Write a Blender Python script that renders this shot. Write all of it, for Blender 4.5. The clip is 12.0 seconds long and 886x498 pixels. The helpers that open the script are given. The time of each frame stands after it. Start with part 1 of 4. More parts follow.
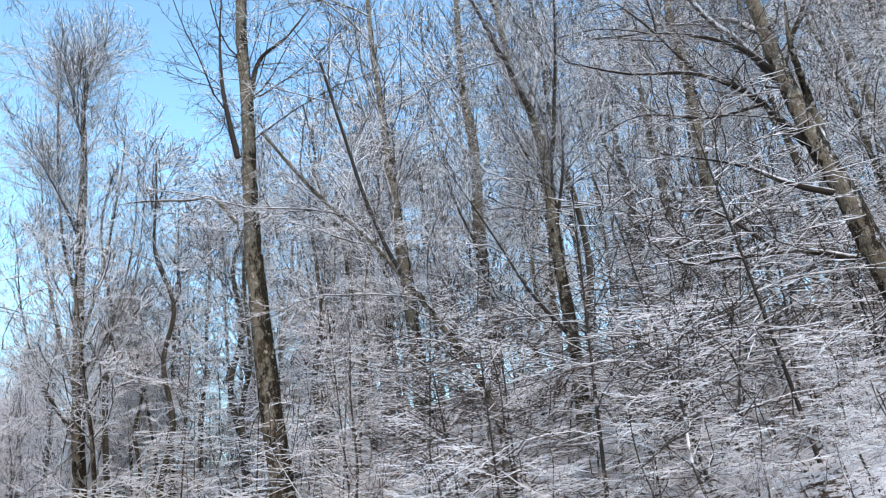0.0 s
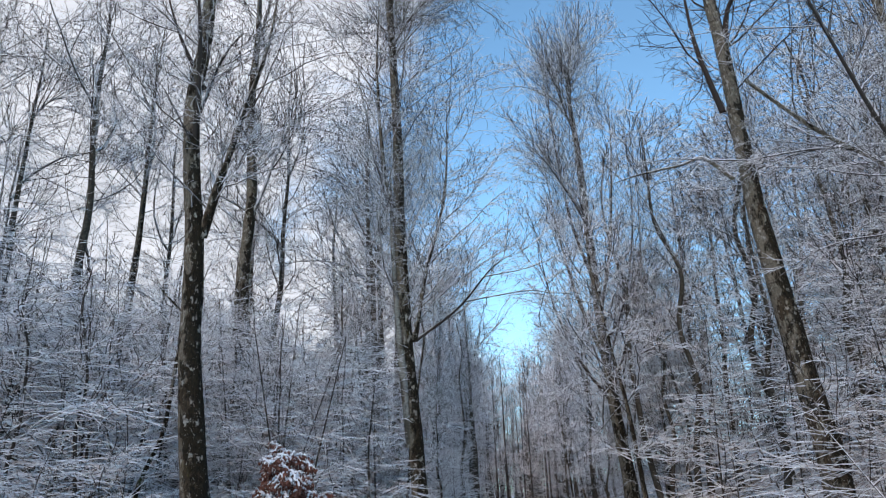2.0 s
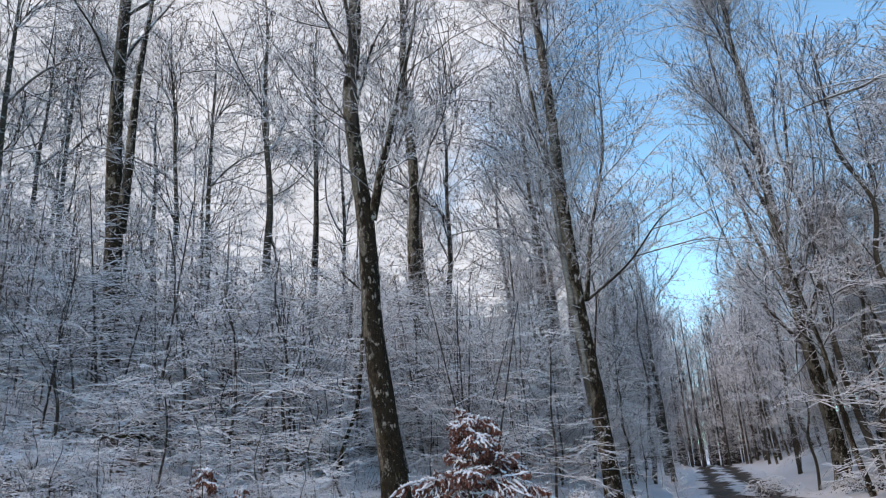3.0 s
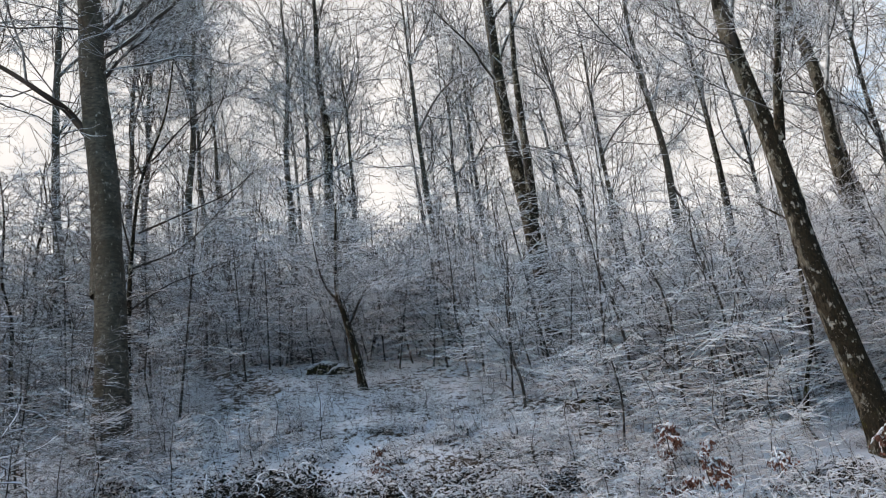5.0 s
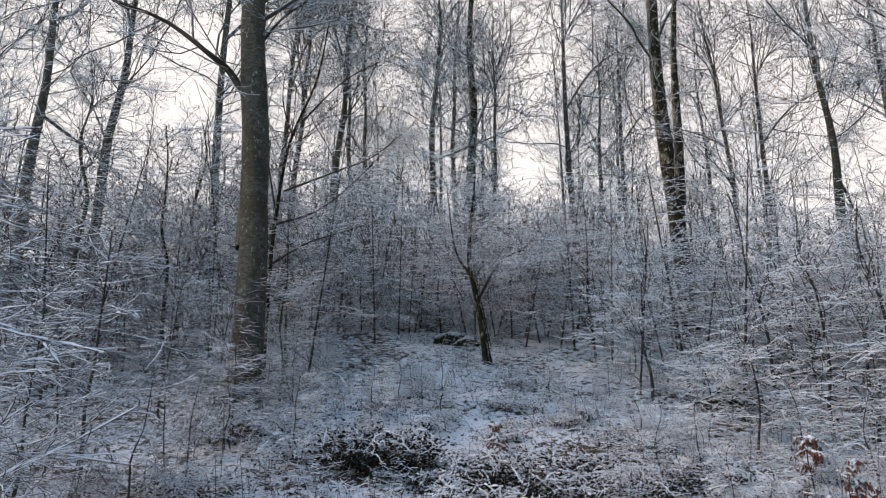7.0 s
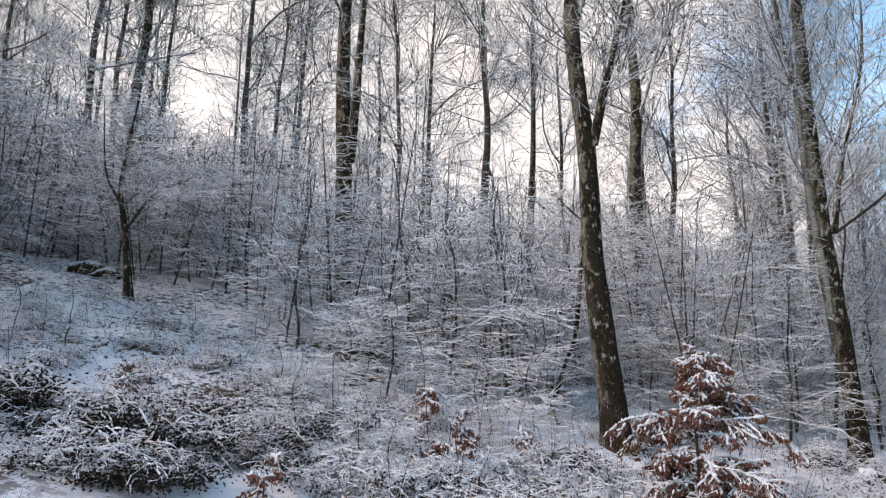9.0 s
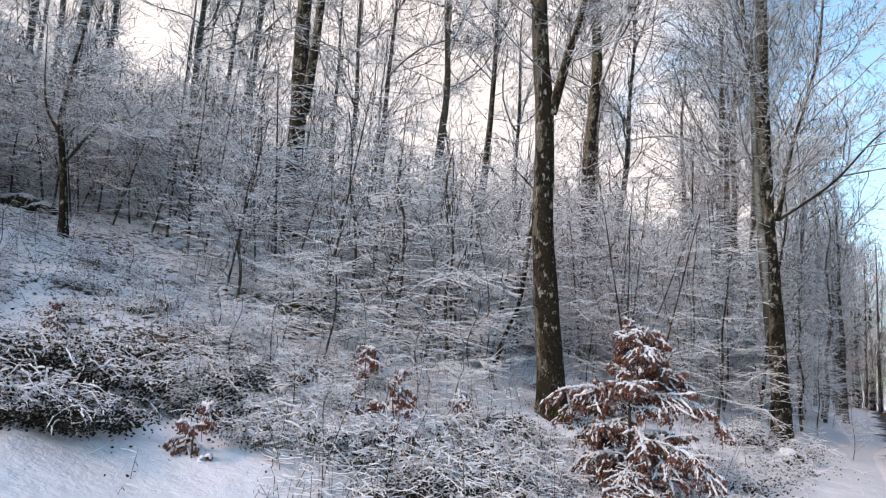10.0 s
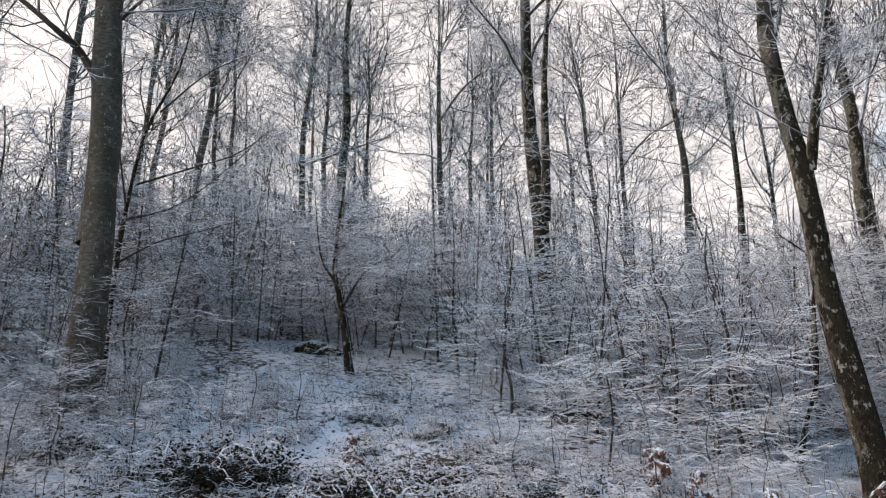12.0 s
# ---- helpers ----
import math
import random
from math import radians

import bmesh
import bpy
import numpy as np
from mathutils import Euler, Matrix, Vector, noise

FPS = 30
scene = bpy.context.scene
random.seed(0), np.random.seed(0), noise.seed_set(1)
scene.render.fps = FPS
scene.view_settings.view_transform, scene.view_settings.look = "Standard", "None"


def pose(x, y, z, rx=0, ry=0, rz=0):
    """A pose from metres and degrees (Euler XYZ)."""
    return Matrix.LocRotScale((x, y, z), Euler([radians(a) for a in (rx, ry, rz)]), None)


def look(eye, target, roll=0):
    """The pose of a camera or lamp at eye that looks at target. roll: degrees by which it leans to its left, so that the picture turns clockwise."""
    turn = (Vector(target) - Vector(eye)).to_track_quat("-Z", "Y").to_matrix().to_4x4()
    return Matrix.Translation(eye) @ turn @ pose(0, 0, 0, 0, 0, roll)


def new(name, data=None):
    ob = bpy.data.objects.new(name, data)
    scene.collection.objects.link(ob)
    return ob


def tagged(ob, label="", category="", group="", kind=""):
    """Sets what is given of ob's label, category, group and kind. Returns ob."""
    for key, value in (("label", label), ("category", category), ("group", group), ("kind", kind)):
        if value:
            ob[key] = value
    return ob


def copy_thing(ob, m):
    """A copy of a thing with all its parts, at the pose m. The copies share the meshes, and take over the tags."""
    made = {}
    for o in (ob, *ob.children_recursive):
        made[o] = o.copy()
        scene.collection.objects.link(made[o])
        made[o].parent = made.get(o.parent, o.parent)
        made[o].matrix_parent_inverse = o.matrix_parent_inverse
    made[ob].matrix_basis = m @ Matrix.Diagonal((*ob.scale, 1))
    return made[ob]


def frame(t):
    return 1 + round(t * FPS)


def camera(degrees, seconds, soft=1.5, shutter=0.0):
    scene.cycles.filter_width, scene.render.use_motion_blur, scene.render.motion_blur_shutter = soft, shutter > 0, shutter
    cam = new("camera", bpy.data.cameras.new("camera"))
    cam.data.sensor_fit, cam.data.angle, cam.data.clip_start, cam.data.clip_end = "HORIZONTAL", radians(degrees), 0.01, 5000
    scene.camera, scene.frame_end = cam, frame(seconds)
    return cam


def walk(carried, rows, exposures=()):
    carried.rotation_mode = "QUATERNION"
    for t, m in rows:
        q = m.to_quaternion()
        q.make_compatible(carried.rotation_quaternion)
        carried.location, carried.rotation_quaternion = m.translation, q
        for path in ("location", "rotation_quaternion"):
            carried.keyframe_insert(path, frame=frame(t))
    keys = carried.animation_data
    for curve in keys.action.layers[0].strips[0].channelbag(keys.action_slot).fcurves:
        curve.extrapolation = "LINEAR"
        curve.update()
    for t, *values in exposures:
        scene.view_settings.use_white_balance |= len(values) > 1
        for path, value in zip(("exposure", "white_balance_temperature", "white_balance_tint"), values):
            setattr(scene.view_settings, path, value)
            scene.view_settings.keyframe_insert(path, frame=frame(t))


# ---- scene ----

# ---------------------------------------------------------------- camera
cam = camera(60.30, 12.0, soft=1.15)
EYE = 1.6
ROWS = [
    (0.0, pose(0.080, -0.128, 1.596, 110.09, 5.90, -63.96)),
    (0.5, pose(0.087, -0.112, 1.611, 111.77, 6.74, -56.30)),
    (1.0, pose(0.070, -0.084, 1.618, 112.97, 3.65, -41.49)),
    (1.5, pose(0.025, -0.078, 1.571, 110.23, 2.34, -32.82)),
    (2.0, pose(0.033, -0.040, 1.594, 110.03, 1.85, -26.99)),
    (2.5, pose(0.006, -0.059, 1.588, 109.55, 2.19, -21.87)),
    (3.0, pose(0.012, -0.206, 1.582, 107.89, 3.39, -13.33)),
    (3.2, pose(-0.015, -0.244, 1.570, 106.56, 3.90, -9.42)),
    (4.8, pose(-0.043, -0.263, 1.579, 106.90, 8.71, 14.98)),
    (5.0, pose(-0.008, -0.204, 1.591, 107.76, 7.23, 19.51)),
    (5.5, pose(0.026, -0.131, 1.593, 106.80, 7.88, 26.90)),
    (6.0, pose(0.001, -0.112, 1.566, 109.14, 5.45, 28.08)),
    (6.5, pose(-0.033, -0.026, 1.619, 109.30, 0.34, 29.43)),
    (6.7, pose(-0.028, -0.010, 1.604, 108.12, -0.06, 29.42)),
    (8.3, pose(0.016, 0.078, 1.597, 103.16, -0.97, 9.58)),
    (8.5, pose(0.001, 0.111, 1.616, 103.14, -0.48, 5.61)),
    (9.0, pose(-0.021, 0.098, 1.613, 102.98, -1.32, 2.01)),
    (9.5, pose(0.020, 0.144, 1.608, 102.28, -1.34, -0.61)),
    (10.0, pose(-0.024, 0.234, 1.603, 100.42, -4.54, -2.57)),
    (10.5, pose(-0.064, 0.271, 1.602, 100.35, -4.72, -0.31)),
    (11.0, pose(-0.043, 0.294, 1.620, 103.34, -1.81, 4.73)),
    (11.5, pose(-0.006, 0.299, 1.619, 107.11, -1.84, 10.77)),
    (12.0, pose(-0.087, 0.272, 1.637, 107.36, 0.29, 17.94)),
]
walk(cam, ROWS, [
    (0.0, 1.36, 8500, 21), (1.0, 0.97, 8000, 20), (1.5, 0.74, 7800, 20), (3.2, 0.62, 8150, 22), (4.8, 0.74, 9200, 21),
    (6.0, 0.81, 9300, 24), (8.5, 0.97, 9500, 25), (10.0, 1.08, 9500, 27), (11.5, 1.04, 9400, 26), (12.0, 0.91, 9400, 25)])

# ---------------------------------------------------------------- world, sun
SUN_AZ, SUN_EL = -135.0, 33.0            # clockwise from +y, above the horizon


def heading(az, el):
    a, e = radians(az), radians(el)
    return Vector((math.sin(a) * math.cos(e), math.cos(a) * math.cos(e), math.sin(e)))


def nd(nt, kind, **props):
    n = nt.nodes.new(kind)
    for key, value in props.items():
        if key == "operation":
            n.operation = value
        elif key == "blend_type":
            n.blend_type = value
        elif key == "data_type":
            n.data_type = value
        elif key == "feature":
            n.feature = value
        elif key == "clamp":
            n.clamp = value
    return n


def make_world():
    w = bpy.data.worlds.new("winter_sky")
    w.use_nodes = True
    nt = w.node_tree
    nt.nodes.clear()
    out = nt.nodes.new("ShaderNodeOutputWorld")
    bg = nt.nodes.new("ShaderNodeBackground")
    sky = nt.nodes.new("ShaderNodeTexSky")
    sky.sky_type = "NISHITA"
    sky.sun_disc = False
    sky.sun_elevation = radians(SUN_EL)
    sky.sun_rotation = radians(SUN_AZ)
    sky.air_density, sky.dust_density, sky.ozone_density = 1.0, 0.0, 2.0
    tc = nt.nodes.new("ShaderNodeTexCoord")
    # thin bright cloud, thickest round the sun, torn by noise
    dot = nd(nt, "ShaderNodeVectorMath", operation="DOT_PRODUCT")
    dot.inputs[1].default_value = heading(-36, 17)
    nt.links.new(tc.outputs["Generated"], dot.inputs[0])
    big = nt.nodes.new("ShaderNodeTexNoise")
    big.inputs["Scale"].default_value = 3.2
    big.inputs["Detail"].default_value = 7
    big.inputs["Roughness"].default_value = 0.55
    nt.links.new(tc.outputs["Generated"], big.inputs["Vector"])
    add = nd(nt, "ShaderNodeMath", operation="MULTIPLY_ADD")
    add.inputs[1].default_value = 1.1
    nt.links.new(big.outputs["Fac"], add.inputs[0])
    nt.links.new(dot.outputs["Value"], add.inputs[2])
    ramp = nt.nodes.new("ShaderNodeMapRange")
    ramp.interpolation_type = "SMOOTHSTEP"
    ramp.inputs["From Min"].default_value = 0.99
    ramp.inputs["From Max"].default_value = 1.13
    nt.links.new(add.outputs[0], ramp.inputs["Value"])
    body = nt.nodes.new("ShaderNodeTexNoise")
    body.inputs["Scale"].default_value = 9.0
    body.inputs["Detail"].default_value = 6
    nt.links.new(tc.outputs["Generated"], body.inputs["Vector"])
    white = nd(nt, "ShaderNodeMix", data_type="RGBA")
    white.inputs[6].default_value = (2.2, 2.8, 3.5, 1)
    white.inputs[7].default_value = (4.2, 5.05, 6.0, 1)
    nt.links.new(body.outputs["Fac"], white.inputs[0])
    mix = nd(nt, "ShaderNodeMix", data_type="RGBA")
    nt.links.new(white.outputs[2], mix.inputs[7])
    nt.links.new(ramp.outputs[0], mix.inputs[0])
    tint = nd(nt, "ShaderNodeMix", data_type="RGBA", blend_type="MULTIPLY")
    tint.inputs[0].default_value = 1.0
    tint.inputs[7].default_value = (0.64, 1.12, 1.24, 1)
    nt.links.new(sky.outputs[0], tint.inputs[6])
    nt.links.new(tint.outputs[2], mix.inputs[6])
    nt.links.new(mix.outputs[2], bg.inputs["Color"])
    bg.inputs["Strength"].default_value = 0.15
    nt.links.new(bg.outputs[0], out.inputs[0])
    scene.world = w


make_world()
sun = new("sun", bpy.data.lights.new("sun", "SUN"))
sun.data.energy, sun.data.angle, sun.data.color = 0.9, radians(14), (1.0, 0.89, 0.80)
sun.matrix_world = look(heading(SUN_AZ, SUN_EL) * 60, (0, 0, 0))

# ---------------------------------------------------------------- materials


class Shade:
    """A small node builder for one material."""

    def __init__(self, name, rough=0.8):
        self.mat = bpy.data.materials.new(name)
        self.mat.use_nodes = True
        self.nt = self.mat.node_tree
        self.bsdf = self.nt.nodes["Principled BSDF"]
        self.bsdf.inputs["Roughness"].default_value = rough
        self.bsdf.inputs["Specular IOR Level"].default_value = 0.15 if rough > 0.6 else 0.5
        self.tc = self.nt.nodes.new("ShaderNodeTexCoord")
        self.geo = self.nt.nodes.new("ShaderNodeNewGeometry")

    def put(self, socket, value):
        if isinstance(value, (int, float)):
            socket.default_value = value
        elif isinstance(value, tuple):
            socket.default_value = (*value, 1) if len(value) == 3 and socket.type == "RGBA" else value
        else:
            self.nt.links.new(value, socket)

    def place(self, scale=(1, 1, 1), world=False):
        m = self.nt.nodes.new("ShaderNodeMapping")
        m.inputs["Scale"].default_value = scale
        self.put(m.inputs["Vector"], self.geo.outputs["Position"] if world else self.tc.outputs["Object"])
        return m.outputs[0]

    def noise(self, vec, scale, detail=4, rough=0.55):
        n = self.nt.nodes.new("ShaderNodeTexNoise")
        n.inputs["Scale"].default_value, n.inputs["Detail"].default_value, n.inputs["Roughness"].default_value = scale, detail, rough
        self.put(n.inputs["Vector"], vec)
        return n.outputs["Fac"]

    def cells(self, vec, scale):
        n = self.nt.nodes.new("ShaderNodeTexVoronoi")
        n.inputs["Scale"].default_value = scale
        self.put(n.inputs["Vector"], vec)
        return n.outputs["Distance"]

    def span(self, value, a, b, c=0.0, d=1.0):
        n = self.nt.nodes.new("ShaderNodeMapRange")
        n.interpolation_type = "SMOOTHSTEP"
        for i, x in enumerate((value, a, b, c, d)):
            self.put(n.inputs[i], x)
        return n.outputs[0]

    def calc(self, op, a, b=0.0):
        n = nd(self.nt, "ShaderNodeMath", operation=op)
        self.put(n.inputs[0], a)
        self.put(n.inputs[1], b)
        return n.outputs[0]

    def mix(self, fac, a, b):
        n = nd(self.nt, "ShaderNodeMix", data_type="RGBA")
        self.put(n.inputs[0], fac)
        self.put(n.inputs[6], a)
        self.put(n.inputs[7], b)
        return n.outputs[2]

    def dot(self, vec):
        n = nd(self.nt, "ShaderNodeVectorMath", operation="DOT_PRODUCT")
        self.put(n.inputs[0], self.geo.outputs["Normal"])
        n.inputs[1].default_value = vec
        return n.outputs["Value"]

    def relief(self, height, strength=0.5, distance=0.02):
        b = self.nt.nodes.new("ShaderNodeBump")
        b.inputs["Strength"].default_value, b.inputs["Distance"].default_value = strength, distance
        self.put(b.inputs["Height"], height)
        self.put(self.bsdf.inputs["Normal"], b.outputs[0])

    def colour(self, value):
        self.put(self.bsdf.inputs["Base Color"], value)
        return self.mat


SNOW = (0.80, 0.82, 0.86)
RIME = (0.70, 0.71, 0.73)


def mat_bark():
    s = Shade("beech_bark", 0.85)
    v = s.place((1, 1, 0.6), True)
    split = s.nt.nodes.new("ShaderNodeSeparateXYZ")
    s.put(split.inputs[0], s.tc.outputs["Object"])
    up = s.calc("ADD", split.outputs["Z"], s.calc("MULTIPLY", s.noise(v, 1.2, 4), 3.0))
    high = s.span(up, 5.0, 8.5)
    foot = s.span(up, 1.2, 2.6, 1.0, 0.0)
    fine = s.noise(s.place((1, 1, 0.4), True), 40, 6, 0.65)
    grain = s.span(fine, 0.3, 0.72)
    base = s.mix(grain, (0.024, 0.018, 0.012), (0.088, 0.063, 0.040))
    # puts the lit left and darker right of the trunks into the bark colour
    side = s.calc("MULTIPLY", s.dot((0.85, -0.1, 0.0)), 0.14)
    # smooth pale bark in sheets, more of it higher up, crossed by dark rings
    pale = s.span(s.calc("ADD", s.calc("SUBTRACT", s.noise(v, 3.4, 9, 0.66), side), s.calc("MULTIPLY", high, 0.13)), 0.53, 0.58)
    base = s.mix(s.calc("MULTIPLY", pale, 0.85), base, s.mix(grain, (0.115, 0.095, 0.068), (0.27, 0.235, 0.185)))
    rings = s.span(s.noise(s.place((0.7, 0.7, 7.0), True), 1.6, 6, 0.7), 0.58, 0.64)
    base = s.mix(s.calc("MULTIPLY", rings, 0.6), base, (0.045, 0.034, 0.024))
    # wet dark moss, thick on one side, standing in for its shade too
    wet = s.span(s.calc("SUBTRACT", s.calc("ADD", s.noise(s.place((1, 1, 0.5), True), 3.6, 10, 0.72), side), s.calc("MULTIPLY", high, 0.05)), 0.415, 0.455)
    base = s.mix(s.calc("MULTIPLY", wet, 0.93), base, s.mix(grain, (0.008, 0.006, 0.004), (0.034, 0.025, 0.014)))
    moss = s.span(s.calc("ADD", s.noise(v, 5.0, 6, 0.6), s.calc("MULTIPLY", foot, 0.14)), 0.60, 0.68)
    base = s.mix(s.calc("MULTIPLY", moss, 0.7), base, s.mix(grain, (0.028, 0.024, 0.005), (0.105, 0.088, 0.018)))
    crust = s.span(s.noise(v, 10.0, 9, 0.72), 0.57, 0.59)
    specks = s.span(s.noise(v, 36.0, 4, 0.6), 0.655, 0.68)
    lichen = s.calc("MAXIMUM", crust, specks)
    base = s.mix(s.calc("MULTIPLY", lichen, 0.85), base, s.mix(fine, (0.28, 0.255, 0.21), (0.58, 0.55, 0.49)))
    frost = s.span(s.calc("ADD", s.dot((-0.45, -0.1, 0.9)), s.calc("MULTIPLY", s.noise(v, 11, 5, 0.7), 1.1)), 1.12, 1.3)
    base = s.mix(frost, base, SNOW)
    s.relief(s.calc("ADD", fine, s.calc("MULTIPLY", s.calc("ADD", lichen, wet), 0.6)), 1.0, 0.03)
    return s.colour(base)


def mat_twig(name, low, high, dark, amount):
    """Frosted twig: bark below, rime on the upper side and in patches."""
    s = Shade(name, 0.75)
    n = s.noise(s.place((1, 1, 1), True), 6.0, 3)
    up = s.calc("ADD", s.dot((-0.12, -0.05, 1.0)), s.calc("MULTIPLY", s.calc("SUBTRACT", n, 0.5), amount))
    return s.colour(s.mix(s.span(up, low, high), dark, RIME))


def mat_pale_bark(dark, light):
    s = Shade("smooth_beech_bark", 0.8)
    v = s.place((1, 1, 0.6), True)
    fine = s.noise(s.place((1, 1, 2.5), True), 12, 6, 0.6)
    base = s.mix(s.span(fine, 0.3, 0.7), dark, light)
    base = s.mix(s.calc("MULTIPLY", s.span(s.noise(v, 3.2, 9, 0.7), 0.50, 0.56), 0.8), base, s.mix(fine, (0.022, 0.017, 0.011), (0.075, 0.060, 0.042)))
    spots = s.span(s.noise(v, 14, 6, 0.7), 0.60, 0.64)
    base = s.mix(s.calc("MULTIPLY", spots, 0.7), base, (0.36, 0.35, 0.31))
    s.relief(s.calc("ADD", fine, spots), 0.8, 0.02)
    return s.colour(base)


PALEBARK = mat_pale_bark((0.15, 0.14, 0.12), (0.30, 0.285, 0.25))
GREYBARK = mat_pale_bark((0.042, 0.036, 0.028), (0.105, 0.092, 0.074))
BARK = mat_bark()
LIMB = mat_twig("limb_bark_with_rime", 0.15, 0.6, (0.050, 0.042, 0.036), 1.2)
TWIG = mat_twig("rimed_twig", -0.45, 0.30, (0.065, 0.053, 0.046), 1.6)
SPRAY = mat_twig("rimed_level_spray", -0.05, 0.50, (0.048, 0.038, 0.032), 1.2)
DARKLIMB = mat_twig("dark_limb_with_snow_above", 0.45, 0.85, (0.034, 0.027, 0.021), 0.8)
BROWNTWIG = mat_twig("brown_twig_rimed_above", 0.15, 0.75, (0.075, 0.056, 0.048), 1.5)
BARETWIG = mat_twig("bare_twig_with_a_trace_of_rime", 0.5, 1.2, (0.048, 0.036, 0.030), 1.3)
FARSTEM = mat_twig("rimed_stem", -0.8, 0.8, (0.075, 0.064, 0.056), 1.8)
FARTWIG = mat_twig("far_rimed_twig", -0.6, 0.25, (0.085, 0.073, 0.066), 1.5)


def mat_snow_ground():
    s = Shade("snow_with_leaf_litter", 0.7)
    p = s.place((1, 1, 1), True)
    big = s.noise(p, 0.55, 4)
    small = s.noise(p, 7.0, 6, 0.7)
    litter = s.span(s.calc("ADD", s.calc("MULTIPLY", big, 0.5), small), 0.74, 0.83)
    specks = s.span(s.calc("ADD", s.noise(p, 24.0, 4, 0.7), s.calc("MULTIPLY", big, 0.25)), 0.70, 0.76)
    # the strip beside the track lies under clean snow
    across = nd(s.nt, "ShaderNodeVectorMath", operation="DOT_PRODUCT")
    s.put(across.inputs[0], p)
    across.inputs[1].default_value = (-0.857, 0.515, 0.0)
    wood = s.span(s.calc("ABSOLUTE", s.calc("SUBTRACT", s.calc("ADD", across.outputs["Value"], big), 1.0)), 5.5, 6.9)
    litter = s.calc("MULTIPLY", s.calc("MAXIMUM", litter, specks), wood)
    base = s.mix(litter, SNOW, s.mix(s.noise(p, 40, 2), (0.035, 0.028, 0.022), (0.13, 0.085, 0.055)))
    s.relief(s.calc("ADD", s.noise(p, 3, 5), s.calc("MULTIPLY", small, 0.4)), 0.6, 0.12)
    return s.colour(base)


GROUND = mat_snow_ground()


def mat_plain(name, a, b, scale=8.0, rough=0.8, bump=0.3):
    s = Shade(name, rough)
    n = s.noise(s.place((1, 1, 1), True), scale, 5, 0.6)
    s.relief(n, bump, 0.02)
    return s.colour(s.mix(s.span(n, 0.3, 0.7), a, b))


def mat_leaf(name, a, b, frost):
    s = Shade(name, 0.7)
    n = s.noise(s.place((1, 1, 1), True), 14, 3)
    base = s.mix(s.geo.outputs["Random Per Island"], a, b)
    up = s.calc("ADD", s.calc("ABSOLUTE", s.dot((0, 0, 1.0))), s.calc("MULTIPLY", s.calc("SUBTRACT", n, 0.5), 1.4))
    return s.colour(s.mix(s.span(up, frost, frost + 0.3), base, SNOW))


SNOWCAP = mat_plain("fresh_snow", (0.78, 0.80, 0.84), (0.84, 0.86, 0.89), 20, 0.65, 0.4)
COPPER = mat_leaf("withered_copper_leaf", (0.085, 0.030, 0.020), (0.27, 0.125, 0.095), 0.78)
BRAMBLE = mat_leaf("dark_bramble_leaf", (0.008, 0.007, 0.005), (0.032, 0.026, 0.017), 1.1)


def mat_mud():
    s = Shade("wet_mud_and_slush", 0.45)
    p = s.place((1, 1, 1), True)
    n = s.noise(p, 1.1, 6, 0.65)
    base = s.mix(s.span(n, 0.35, 0.7), (0.030, 0.019, 0.012), (0.115, 0.076, 0.050))
    uv = s.nt.nodes.new("ShaderNodeSeparateXYZ")
    s.put(uv.inputs[0], s.tc.outputs["UV"])
    # wheel tracks run bare, the crown and the edges keep their snow
    u = uv.outputs["X"]
    track = s.calc("ABSOLUTE", s.calc("SUBTRACT", s.calc("ABSOLUTE", s.calc("SUBTRACT", u, 0.45)), 0.19))
    bare = s.span(s.calc("ADD", track, s.calc("MULTIPLY", s.calc("SUBTRACT", s.noise(p, 0.9, 5, 0.65), 0.5), 0.6)), 0.09, 0.16)
    base = s.mix(bare, base, SNOW)
    s.put(s.bsdf.inputs["Roughness"], s.span(bare, 0, 1, 0.75, 0.85))
    s.relief(n, 0.7, 0.06)
    return s.colour(base)


MUD = mat_mud()

# ---------------------------------------------------------------- lie of the land
ROAD_AZ = 31.0
RP = (math.sin(radians(ROAD_AZ)), math.cos(radians(ROAD_AZ)))
ROAD_MID, ROAD_HALF = -1.7, 1.75


def soft_ramp(x, w):
    return w * np.logaddexp(0, x / w)


def land(x, y):
    """Height of the ground: a track that climbs gently, a wooded slope on its left and a bank on its right."""
    x, y = np.asarray(x, float), np.asarray(y, float)
    s, v = x * RP[0] + y * RP[1], -x * RP[1] + y * RP[0]
    v0 = np.clip(5.6 - 0.36 * s, 0.4, 6.5)
    left = 0.31 * soft_ramp(v - v0, 0.5)
    left = 30 * np.tanh(left / 30)
    right = 0.36 * soft_ramp(-v - 3.9, 0.35)
    right = 12 * np.tanh(right / 12)
    climb = 0.04 * np.clip(s, -30, 60) + 0.02 * np.clip(s - 60, 0, 300)
    off = np.minimum(1, np.abs(v - ROAD_MID) / 4) ** 2
    lumps = 0.10 * np.sin(x * 0.9 + 1.3 * np.sin(y * 0.5)) * np.sin(y * 1.1 + 0.7) + 0.05 * np.sin(2.3 * x + y) * np.sin(2.1 * y - x)
    lumps = lumps + 0.25 * np.sin(x * 0.23 + 1) * np.sin(y * 0.19 + 2)
    return climb + left + right + lumps * off


def spot(az, d):
    a = radians(az)
    x, y = d * math.sin(a), d * math.cos(a)
    return Vector((x, y, float(land(x, y))))


def sight(az, el, d):
    a = radians(az)
    return Vector((d * math.sin(a), d * math.cos(a), EYE + d * math.tan(radians(el))))


